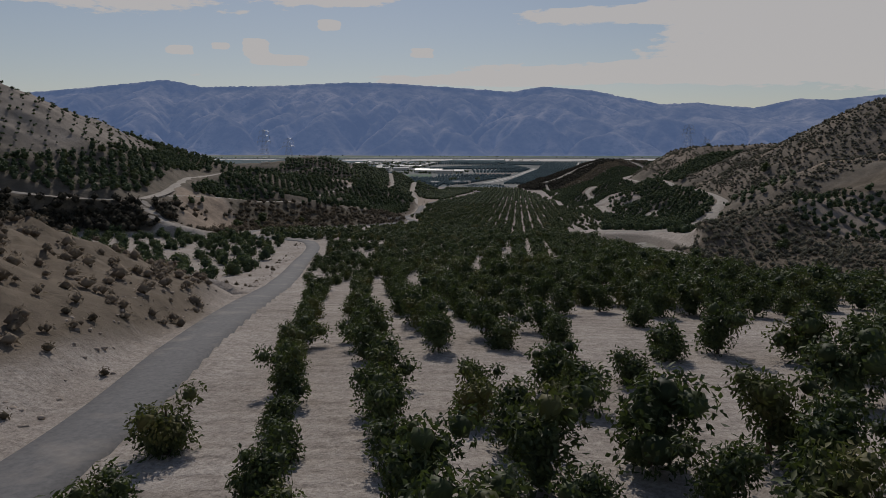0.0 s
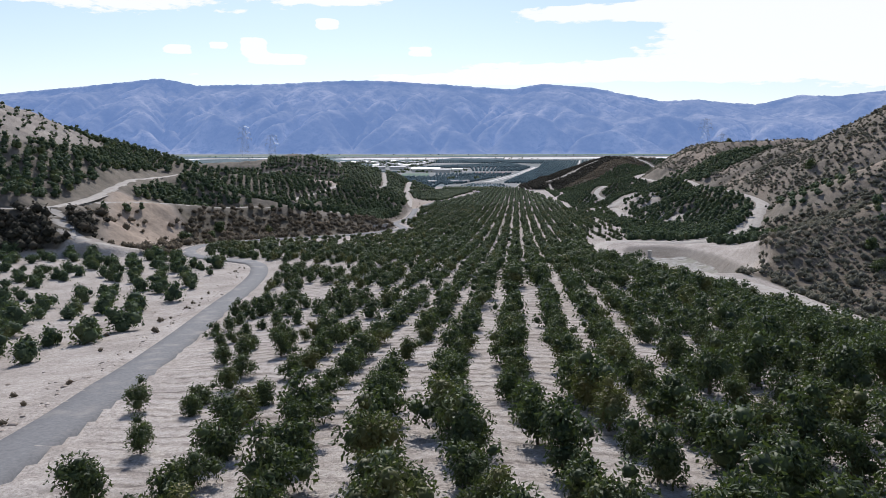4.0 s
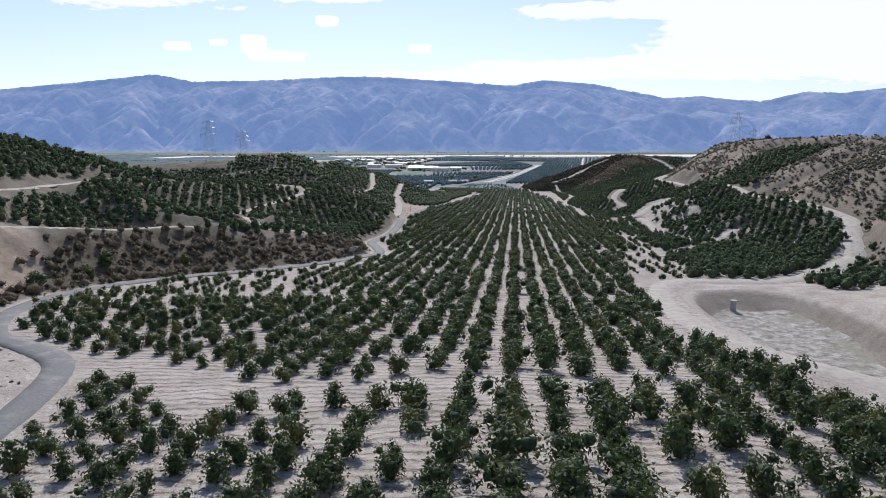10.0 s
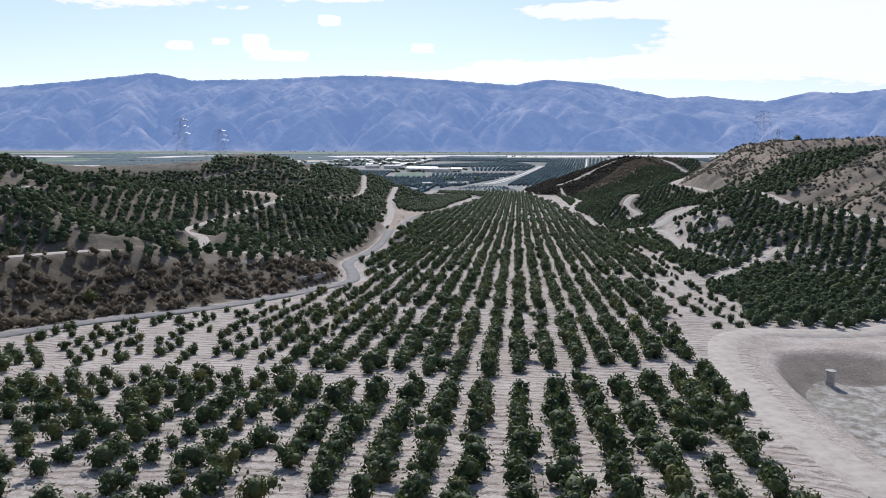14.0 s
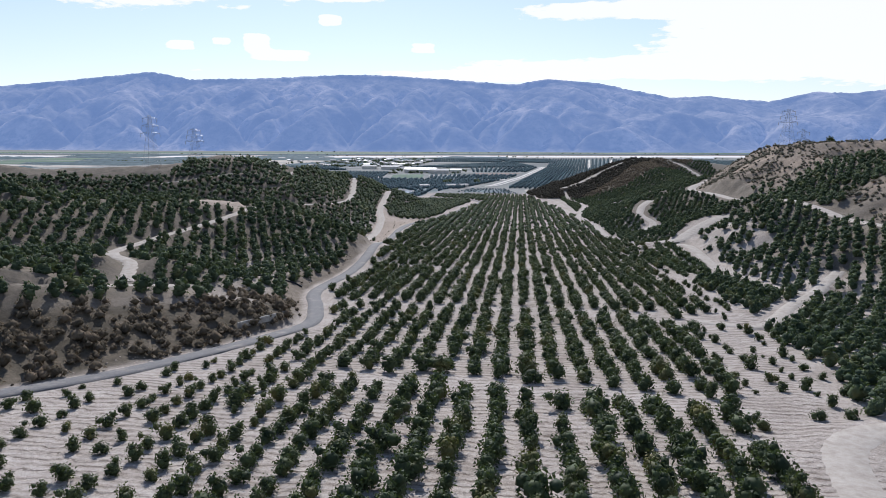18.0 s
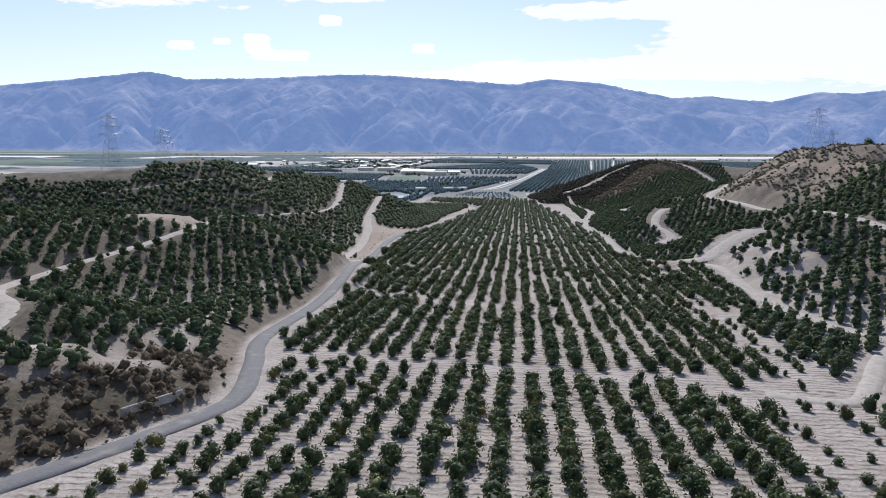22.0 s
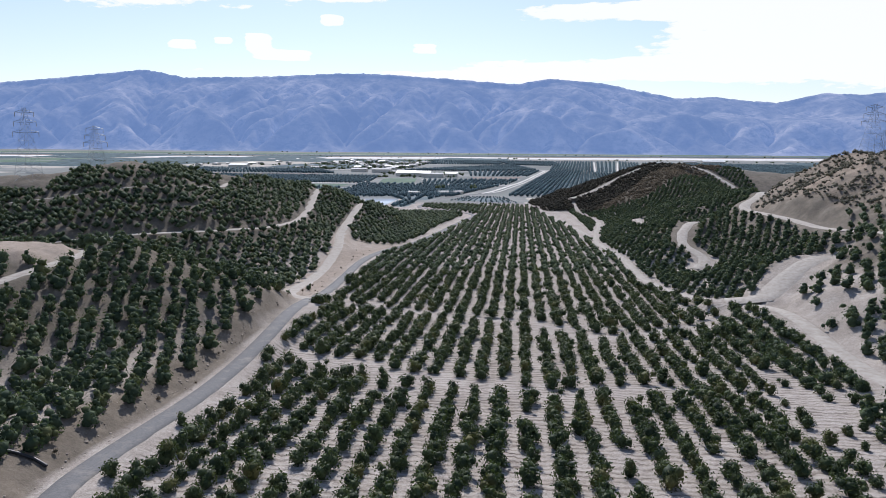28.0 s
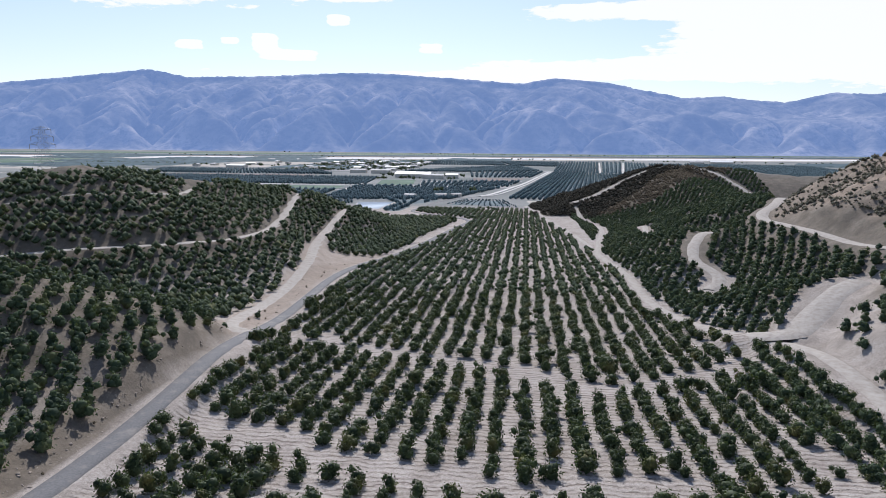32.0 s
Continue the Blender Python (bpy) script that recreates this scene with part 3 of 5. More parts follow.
scrubby = np.maximum(scrubby, on_brown(XX, YY))
strip = soft(XX - gully_x(YY), -6, -2) * soft(west_edge(YY) - XX, 1.5, 2.5) * soft(YY, 482, 492) * (1 - soft(YY, 640, 655))
scrubby = scrubby * (1 - .75 * strip)
spur_rows = 1 - soft(np.hypot((XX - 118) / 25, (YY - 243) / 23), .75, 1.05)
scrubby = scrubby * (1 - .75 * spur_rows)
bare_nose = 1 - soft(np.hypot((XX + 113) / 11, (YY - 446) / 14), .7, 1.1)
scrubby = scrubby * (1 - .8 * bare_nose)
apron = 1 - soft(nearest(XX, YY, LINES["nose_track"][1])[0].reshape(XX.shape), 5, 11)
pale_slope = soft(XX, 61, 64) * (1 - soft(XX, 80, 88)) * soft(YY, 440, 452) * (1 - soft(YY, 505, 515))
scrubby = scrubby * (1 - .85 * np.maximum(apron, pale_slope))
high = soft(-XX, 150, 165) * soft(YY, 215, 240) * (1 - soft(YY, 320, 345)) * soft(ZZ, 58, 64)
scrubby = scrubby * (1 - .55 * high)
pond_r = (np.abs((XX - POND[0]) / POND[2]) ** 3 + np.abs((YY - POND[1]) / POND[3]) ** 3) ** (1 / 3)
# steep pond walls take a darker tint than the rim
pond_wall = soft(pond_r, .66, .74) * (1 - soft(pond_r, .96, 1.0))
scrubby = np.maximum(scrubby * (1 - soft(1.3 - pond_r, .05, .2)), .5 * pond_wall)
tan_crest = np.exp(-((YY - 333 + .5 * (XX - 113)) / 5) ** 2) * soft(XX, 108, 114) * (1 - soft(XX, 165, 180))
grassy = np.clip(.3 * spur_rows + .45 * strip + .6 * bare_nose + .9 * tan_crest + on_knob(XX, YY) * (.1 + .25 * soft(YY, 480, 560) + .34 * soft(waves(XX, YY, 34, 77), 0, .6)) + .14 * cut + on_tan(XX, YY) + .3 * in_bank(XX, YY) * (1 - soft(YY, 105, 118)) + .2 * in_bank(XX, YY) * soft(XX, 40, 45), 0, 1)
farmed = soft(YY, 955, 1010)
inside_rows = soft(XX - west_edge(YY), 2.6, 4.5) * (1 - soft(XX, np.interp(YY, [0, 120, 215, 285, 400, 500, 900], [60, 50, 20, 30, 56, 52, 14]), np.interp(YY, [0, 120, 215, 285, 400, 500, 900], [64, 54, 23, 36, 60, 56, 17]))) * soft(YY, 5, 12) * (1 - soft(YY, 930, 960)) * (1 - soft(lf, 1.5, 3))
inside_rows = inside_rows * (.35 + .65 * soft(YY, 60, 100))
row_layer = land.data.attributes.new("orchard", "FLOAT", "POINT")
row_layer.data.foreach_set("value", inside_rows.astype(np.float32).ravel())
cover_layer = land.data.attributes.new("cover", "FLOAT_COLOR", "POINT")
cover_layer.data.foreach_set("color", np.stack([scrubby, grassy, farmed, np.ones_like(scrubby)], -1).astype(np.float32).ravel())


def road_strip(name, width, line, z, mat, label, lip=.09):
    """A road surface with a crown and crumbled edges, laid on its cut."""
    t = np.gradient(line, axis=0)
    t /= np.hypot(t[:, 0], t[:, 1])[:, None]
    side = np.column_stack([t[:, 1], -t[:, 0]])
    rng = np.random.RandomState(len(line))
    rows = []
    edge = 1.0 if mat == ASPHALT else 1.35
    for u, up in ((-edge, -.42), (-.88, lip), (-.3, lip + .05), (.3, lip + .05), (.88, lip), (edge, -.42)):
        wob = rng.uniform(-.12, .12, len(line)) if abs(u) > .9 else 0
        xy = line + side * (u * width / 2 + wob * np.sign(u))[:, None] if np.ndim(wob) else line + side * (u * width / 2)
        rows.append(np.column_stack([xy, z + up]))
    v = np.stack(rows, 1).reshape(-1, 3)
    ob = mesh_object(name, v, grid_faces(6, len(line))[:, ::-1], mat)
    return tagged(ob, label, "road", kind="structure")


for key, (w, line) in LINES.items():
    if key == "paved_road":
        road_strip("road", w, line, GRADES[key], ASPHALT, "worn grey asphalt farm road winding past the orchard")
    else:
        road_strip("road", w, line, GRADES[key], TRACK, "pale packed-dirt farm track cut into the slope", .03)

# ---- mountains on the far side of the plain ----
CREST_X = [-5200, -3428, -2882, -2309, -2062, -1474, -1102, -809, -520, -234, -22, 187, 500, 914, 1150, 1352, 1485, 1745, 1973, 2221, 3200, 5200]
CREST_Z = [360, 388, 428, 477, 427, 433, 450, 444, 424, 403, 384, 417, 390, 305, 313, 288, 280, 335, 327, 358, 340, 380]
CELL = 24.0
MX, MY = np.arange(-4008, 4009, CELL), np.arange(3420, 4596, CELL)
mx, my = np.meshgrid(MX, MY)
s = (my - 3420) / (MY[-1] - 3420)
crest = np.interp(mx, CREST_X, CREST_Z)


def weathered(z, rounds, strength):
    """Rain cuts branching valleys into a smooth rise: each cell drains to its lowest neighbour and wears down by the water it carries."""
    ny, nx = z.shape
    z = z.copy()
    cells = np.arange(ny * nx).reshape(ny, nx)
    for _ in range(rounds):
        best, to = np.zeros((ny, nx)), cells.copy()
        for dy in (-1, 0, 1):
            for dx in (-1, 0, 1):
                if dy or dx:
                    ys, xs = slice(max(0, -dy), ny - max(0, dy)), slice(max(0, -dx), nx - max(0, dx))
                    yt, xt = slice(max(0, dy), ny - max(0, -dy)), slice(max(0, dx), nx - max(0, -dx))
                    fall = (z[ys, xs] - z[yt, xt]) / math.hypot(dx, dy)
                    better = fall > best[ys, xs]
                    best[ys, xs] = np.where(better, fall, best[ys, xs])
                    to[ys, xs] = np.where(better, cells[yt, xt], to[ys, xs])
        order, flow = np.argsort(z.ravel()), [1.0] * z.size
        down, height = to.ravel().tolist(), z.ravel().tolist()
        for i in order[::-1].tolist():
            if down[i] != i:
                flow[down[i]] += flow[i]
        top = (ny - 1) * nx
        for i in order.tolist():
            if down[i] != i and i < top:
                f = strength * flow[i] ** .5
                height[i] = (height[i] + f * height[down[i]]) / (1 + f)
        z = np.array(height).reshape(ny, nx)
        soft_z = z.copy()
        soft_z[1:-1, 1:-1] = .25 * (z[:-2, 1:-1] + z[2:, 1:-1] + z[1:-1, :-2] + z[1:-1, 2:])
        z[1:-1] = (z * .88 + soft_z * .12)[1:-1]
    return z


start = crest * np.clip(s, 0, 1) ** .7 * (1 + .26 * waves(mx, my, 760, 31, 4) * (1 - s)) + 70 * np.exp(-((s - .2) / .13) ** 2) * np.clip(.4 + .9 * waves(mx, my, 520, 37, 3), 0, 2) + 16 * waves(mx, my, 110, 24) * np.clip(s * 6, 0, 1) * (1 - s)
start[0] = -3
worn = weathered(start, 30, .045)
FX, FY = np.arange(-4000, 4001, 16.0), np.concatenate([np.arange(3420, 4572, 16.0), [4572, 4640, 4760, 4900]])
cols = np.stack([np.interp(FX, MX, row) for row in worn])
mz = np.stack([np.interp(FY, MY, cols[:, k]) for k in range(len(FX))], 1)
mx, my = np.meshgrid(FX, FY)
mz = mz * np.clip((5200 - my) / 600, 0, 1) + (2.5 * waves(mx, my, 60, 28) + 1.5 * waves(mx, my, 31, 29, 1)) * np.clip((my - 3440) / 200, 0, 1)
MX, MY = FX, FY
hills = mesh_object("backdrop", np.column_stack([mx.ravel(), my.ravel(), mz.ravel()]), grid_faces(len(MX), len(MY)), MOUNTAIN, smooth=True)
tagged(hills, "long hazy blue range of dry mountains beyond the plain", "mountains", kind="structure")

# ---- the dried pond's floor ----
pa, pr = np.meshgrid(np.linspace(0, math.tau, 49), np.linspace(0, 1, 9))
ragged = 1 + .04 * np.sin(3 * pa) + .03 * np.sin(7 * pa + 1)
oval = .77 * pr * ragged / (np.abs(np.cos(pa)) ** 3 + np.abs(np.sin(pa)) ** 3) ** (1 / 3)
px_, py_ = POND[0] + POND[2] * oval * np.cos(pa), POND[1] + POND[3] * oval * np.sin(pa)
bed = mesh_object("pond_floor", np.column_stack([px_.ravel(), py_.ravel(), ground(px_, py_).ravel() + .05]), grid_faces(49, 9), PONDBED, smooth=True)
tagged(bed, "dried-up pond floor of pale salt crust and grey mud", "pond", kind="structure")

# ---- avocado trees ----
PHI = (1 + 5 ** .5) / 2
ICO_V = np.array([(-1, PHI, 0), (1, PHI, 0), (-1, -PHI, 0), (1, -PHI, 0), (0, -1, PHI), (0, 1, PHI), (0, -1, -PHI), (0, 1, -PHI), (PHI, 0, -1), (PHI, 0, 1), (-PHI, 0, -1), (-PHI, 0, 1)]) / math.hypot(1, PHI)
ICO_F = np.array([(0, 11, 5), (0, 5, 1), (0, 1, 7), (0, 7, 10), (0, 10, 11), (1, 5, 9), (5, 11, 4), (11, 10, 2), (10, 7, 6), (7, 1, 8), (3, 9, 4), (3, 4, 2), (3, 2, 6), (3, 6, 8), (3, 8, 9), (4, 9, 5), (2, 4, 11), (6, 2, 10), (8, 6, 7), (9, 8, 1)])

OCT_V = np.array([(1, 0, 0), (0, 1, 0), (-1, 0, 0), (0, -1, 0), (0, 0, 1), (0, 0, -1)], float)
OCT_F = np.array([(0, 1, 4), (1, 2, 4), (2, 3, 4), (3, 0, 4), (1, 0, 5), (2, 1, 5), (3, 2, 5), (0, 3, 5)])


def crown_mesh(seed, leaves, length, width, radius=1.7, height=3.1, core=.72, low=.35, lobes=0, single=False):
    """A bushy crown: lobes of drooping leaves round a dark core. Returns vertices and triangles, foot at the origin."""
    rng = np.random.RandomState(seed)
    solid = (ICO_V, ICO_F) if not lobes or lobes > 4 else (OCT_V * 1.15, OCT_F)
    lobes = lobes or rng.randint(5, 8)
    centre = np.column_stack([rng.normal(0, .4 * radius, lobes), rng.normal(0, .4 * radius, lobes), rng.uniform(.2, .86, lobes) * height])
    size = rng.uniform(.36, .66, lobes) * radius * (1.15 - .45 * centre[:, 2] / height)
    centre[0], size[0] = (0, 0, height * .45), radius * .74
    if lobes > 3:
        centre[1], size[1] = (.2 * radius, -.1 * radius, height * .22), radius * .72
    verts, tris = [], []
    for c, r in zip(centre, size):  # the shaded inside
        v = solid[0] * r * core * rng.uniform(.75, 1.15, (len(solid[0]), 1)) * (1, 1, .95) + c
        v[:, 2] = np.maximum(v[:, 2], low * .6)
        tris.append(solid[1] + sum(len(a) for a in verts))
        verts.append(v)
    which = rng.choice(lobes, leaves, p=size ** 2 / (size ** 2).sum())
    d = rng.normal(0, 1, (leaves, 3)) + (0, 0, .3)
    d /= np.linalg.norm(d, axis=1)[:, None]
    at = centre[which] + d * (size[which] * rng.uniform(.68, 1.08, leaves))[:, None]
    keep = at[:, 2] > low
    at, d = at[keep], d[keep]
    n = len(at)
    along = rng.normal(0, .55, (n, 3)) + (0, 0, -.45) + d * .45  # leaves hang over one another like shingles, tips turned out
    along /= np.linalg.norm(along, axis=1)[:, None]
    across = np.cross(along, d + rng.normal(0, .3, (n, 3)))
    across /= np.linalg.norm(across, axis=1)[:, None] + 1e-6
    up = np.cross(across, along)
    ln, wd = (length * rng.uniform(.7, 1.3, n))[:, None], (width * rng.uniform(.7, 1.25, n))[:, None]
    base = sum(len(a) for a in verts)
    if single:
        leaf = np.stack([at - across * wd * .5, at + across * wd * .5, at + along * ln - up * ln * .1], 1)
        tris.append(base + np.arange(n)[:, None] * 3 + (0, 1, 2))
    else:
        leaf = np.stack([at, at + along * ln * .5 + across * wd * .5 + up * wd * .12, at + along * ln - up * ln * .12, at + along * ln * .5 - across * wd * .5 + up * wd * .12], 1)
        q = base + np.arange(n)[:, None] * 4
        tris += [q + (0, 1, 2), q + (0, 2, 3)]
    verts.append(leaf.reshape(-1, 3))
    return np.vstack(verts), np.vstack(tris)


NEAR = [crown_mesh(100 + i, 1350, .25, .12, core=.6, radius=1.25 + .12 * (i % 3), height=2.6 + .35 * (i % 4), low=.04, lobes=9) for i in range(9)]
MID = [crown_mesh(200 + i, 270, .32, .27, radius=1.6, height=2.7, core=.72, low=.1, lobes=5, single=True) for i in range(14)]
MID_FULL = [crown_mesh(250 + i, 440, .3, .21, radius=1.5, height=2.75, core=.6, low=.1, lobes=6, single=True) for i in range(12)]
HILL = [crown_mesh(330 + i, 84, .4, .3, radius=1.58, height=2.75, core=.8, low=.1, lobes=5, single=True) for i in range(14)]
FAR = [crown_mesh(300 + i, 26, .55, .46, radius=1.6, height=2.6, core=.98, low=.1, lobes=3, single=True) for i in range(12)]


def joined(name, kinds, spots, mat, label, category, group=""):
    """Many plants as one object: spots are rows of x, y, z, size, turn."""
    spots = np.asarray(spots)
    rng = np.random.RandomState(len(spots))
    pick = rng.randint(0, len(kinds), len(spots))
    vs, fs, base = [], [], 0
    for k, (v, f) in enumerate(kinds):
        own = spots[pick == k]
        if not len(own):
            continue
        c, sn = np.cos(own[:, 4])[:, None], np.sin(own[:, 4])[:, None]
        wide = rng.uniform(.85, 1.15, len(own))[:, None]
        x = (v[None, :, 0] * c - v[None, :, 1] * sn) * own[:, 3:4] * wide + own[:, 0:1]
        y = (v[None, :, 0] * sn + v[None, :, 1] * c) * own[:, 3:4] * wide + own[:, 1:2]
        z = v[None, :, 2] * own[:, 3:4] + own[:, 2:3] - .05
        vs.append(np.stack([x, y, z], -1).reshape(-1, 3))
        fs.append((f[None] + (np.arange(len(own)) * len(v))[:, None, None] + base).reshape(-1, 3))
        base += len(own) * len(v)
    ob = mesh_object(name, np.vstack(vs), np.vstack(fs), mat)
    return tagged(ob, label, category, group, "stuff")


def planted(x0, x1, y0, y1, row, step, turn, seed, jitter=.35, phase=0.0):
    """Places in rows of a block turned by so many degrees."""
    rng = np.random.RandomState(seed)
    r, cx, cy = math.hypot(x1 - x0, y1 - y0) / 2 + 10, (x0 + x1) / 2, (y0 + y1) / 2
    if turn == 0:
        us, vs = np.arange(phase + row * math.ceil((x0 - phase) / row), x1, row), np.arange(y0, y1, step)
        u, v = np.meshgrid(us, vs)
        v = v + (np.arange(len(us)) * 2.13 % step)[None]
        x, y = u.ravel(), v.ravel()
    else:
        u, v = np.meshgrid(np.arange(-r, r, row), np.arange(-r, r, step))
        u = u + 3.5 * np.sin(v / 37.0 + seed)
        a = radians(turn)
        x, y = (cx + u * math.cos(a) - v * math.sin(a)).ravel(), (cy + u * math.sin(a) + v * math.cos(a)).ravel()
    x, y = x + rng.normal(0, jitter * .6, len(x)), y + rng.normal(0, jitter, len(x))
    ok = (x > x0) & (x < x1) & (y > y0) & (y < y1)
    return x[ok], y[ok]


def clear_of_roads(x, y, gap=1.6, benches=1.0):
    d, i = nearest(x, y, ROAD_XYZ)
    wide = benches * np.where((x < -85) & (y < 362) & (y > 205), 2.8, np.where((x > 50) & (y > 420), np.where(y > 560, 1.5, .3), 0))  # open benches beside the western tracks
    return d > ROAD_XYZ[i, 3] + gap + wide


def spots_for(x, y, seed, lo=.75, hi=1.15):
    rng = np.random.RandomState(seed)
    return np.column_stack([x, y, ground(x, y), np.clip(rng.normal((lo + hi) / 2, (hi - lo) / 3, len(x)), lo * .6, hi * 1.2), rng.uniform(0, 6.28, len(x))])


def east_edge(y):
    return np.interp(y, [0, 60, 120, 180, 215, 285, 330, 355, 385, 430, 500, 537, 600, 700, 785, 905, 1000], [70, 62, 50, 30, 17, 22, 27, 34, 44, 56, 54, 41, 37, 32, 25, 13, 3])


# the orchard between the roads
def row_x(k, y):
    """Where the orchard's row number k runs: straight down the slope, and bent eastwards at its upper end."""
    apart = np.interp(y, [20, 38, 61, 95, 170, 340, 400], [4.5, 4.4, 4.2, 4.0, 3.95, 4.17, 4.2])
    steep = np.interp(BEND_Y, [0, 58, 62, 75, 97], [.29, .29, .235, .235, 0])
    bend = np.interp(y, BEND_Y, np.cumsum(steep[::-1])[::-1])
    return -2.2 + .0095 * (np.maximum(y, 95) - 172) + k * apart + bend


BEND_Y = np.arange(0, 98.0)
rng = np.random.RandomState(11)
kk, yy = np.meshgrid(np.arange(-27, 20), np.arange(10, 962, 3.4))
yy = yy + (kk * 2.13 % 3.4) + rng.normal(0, .28, yy.shape)
x, y = (row_x(kk, yy) + rng.normal(0, .2, yy.shape)).ravel(), yy.ravel()
rng = np.random.RandomState(12)
ok = (x > west_edge(y) + np.where(y < 120, 2.5, 3.2)) & (x < east_edge(y)) & clear_of_roads(x, y) & (lift(x, y) < 2.5)
dh, _ = nearest(x, y, HEAD_XY)
ok &= (dh > np.where(y < 62, 3.6, 3.7)) & (rng.uniform(0, 1, len(x)) > np.where((x > 1) & (y > 24) & (y < 57), .6, np.where((x > 36) & (y > 350) & (y < 450), .4, np.where((y < 120) & (x < west_edge(y) + 9), .15, .05))))
x, y = x[ok], y[ok]
spots = spots_for(x, y, 13)
young = soft(-x, 15, 60) * (.4 * soft(y, 120, 200) + .6 * soft(y, 225, 265)) * (1 - soft(y, 320, 400))
sparse = soft(-x, 4, 16) * soft(y, 78, 92) * (1 - soft(y, 190, 230))
keep = rng.uniform(0, 1, len(x)) > .12 * sparse + .14 * young * (y > 225)
x, y, spots, young, sparse = x[keep], y[keep], spots[keep], young[keep], sparse[keep]
spots[:, 3] *= (1 - .4 * young) * (1 - .16 * sparse) * (1 - .1 * soft(y, 70, 90) * (1 - soft(y, 110, 130))) * (1 + .16 * soft(x, 4, 14) * (1 - soft(y, 90, 150))) * (1 - .05 * (1 - soft(y, 65, 90))) * (1 - .22 * (1 - soft(x - west_edge(y), 10, 12)) * (1 - soft(y, 120, 150))) * (1 - .35 * soft(x, 34, 42) * soft(y, 345, 365) * (1 - soft(y, 440, 465)))
spots[:, 3] *= 1.06
near_block = (np.abs(x + 2) < 30) & (y < 112)
mid_block = ~near_block & (y < 560)
full_block = mid_block & (y < 205)
mid_block &= ~full_block
joined("orchard_trees", MID_FULL, spots[full_block], MID_LEAF, "bushy dark green avocado trees in straight orchard rows", "trees")
thin = mid_block & (young > .45)
joined("young_trees", MID, spots[thin], LEAF, "small young avocado trees, some yellowing, in rows on pale earth", "trees")
joined("orchard_trees", MID, spots[mid_block & ~thin], MID_LEAF, "dark green avocado trees in long straight orchard rows", "trees")
joined("orchard_trees", FAR, spots[~near_block & ~mid_block & ~full_block], FAR_LEAF, "dark green avocado rows running down to the plain", "trees")


def trunk_bm(seed):
    bm = bmesh.new()
    rng = random.Random(seed)
    rings = [(.11, 0, 0, -.1), (.085, rng.uniform(-.05, .05), rng.uniform(-.05, .05), .5), (.07, rng.uniform(-.1, .1), rng.uniform(-.1, .1), 1.1), (.03, rng.uniform(-.15, .15), rng.uniform(-.15, .15), 2.0)]
    loops = [[bm.verts.new((cx + r * math.cos(k * math.tau / 6), cy + r * math.sin(k * math.tau / 6), z)) for k in range(6)] for r, cx, cy, z in rings]
    for a, b in zip(loops, loops[1:]):
        for k in range(6):
            bm.faces.new((a[k], a[(k + 1) % 6], b[(k + 1) % 6], b[k]))
    for limb in range(4):
        a = limb * 1.57 + rng.uniform(-.4, .4)
        z0, tip = rng.uniform(.5, .9), Vector((math.cos(a) * .9, math.sin(a) * .9, rng.uniform(1.5, 2.1)))
        foot = Vector((0, 0, z0))
        side = Vector((-math.sin(a), math.cos(a), 0))
        ring = [bm.verts.new(foot + side * .04 * math.cos(k * 2.09) + Vector((0, 0, .04 * math.sin(k * 2.09)))) for k in range(3)]
        end = bm.verts.new(tip)
        for k in range(3):
            bm.faces.new((ring[k], ring[(k + 1) % 3], end))
    return bm


tree_kinds = []
for k, (v, f) in enumerate(NEAR):
    tree = new("avocado_tree")
    tagged(tree, "bushy dark green avocado tree on bare pale earth", "tree", "avocado trees in rows")
    mesh_object("crown", v, f, LEAF, tree)
    part("trunk", trunk_bm(k), BARK, tree, "short grey-brown trunk")
    tree_kinds.append(tree)
near_spots = spots[near_block]
for k, (tx, ty, tz, size, turn) in enumerate(near_spots):
    m = pose(tx, ty, tz - .03, 0, 0, math.degrees(turn)) @ Matrix.Scale(size, 4)
    if k < len(tree_kinds):
        tree_kinds[k].matrix_basis = m
    else:
        t = copy_thing(tree_kinds[k % len(tree_kinds)], Matrix.Identity(4))
        t.matrix_basis = m

# hillside plantings: block, rows, step, turn, where
def hillside(name, x0, x1, y0, y1, turn, seed, where, label, kinds=FAR, row=3.9, step=3.7, lo=.85, hi=1.2, drop=.04, jitter=.3):
    x, y = planted(x0, x1, y0, y1, row, step, turn, seed, jitter)
    rng = np.random.RandomState(seed + 1)
    ok = where(x, y) & clear_of_roads(x, y, 1.4) & (rng.uniform(0, 1, len(x)) > drop)
    x, y = x[ok], y[ok]
    return joined(name, kinds, spots_for(x, y, seed + 2, .9 * lo, .9 * hi), FAR_LEAF, label, "trees")


def off_bank(x, y):
    return (in_bank(x, y) < .35) & (on_knob(x, y) < .4)


def open_slope(x, y):
    """The pale slope beside the nose track, with a few yellowing trees."""
    near_track = nearest(x, y, LINES["nose_track"][1])[0] < 6.2
    return near_track | ((x > 61) & (x < 82) & (y > 440) & (y < 508) & (np.sin(x * 12.9 + y * 78.2) < np.where((x > 66) & (y < 470), -.5, .3)))


def hill_top(x, y):
    return (x < -156) & (y < 335) & (raw_ground(x, y) > 60)


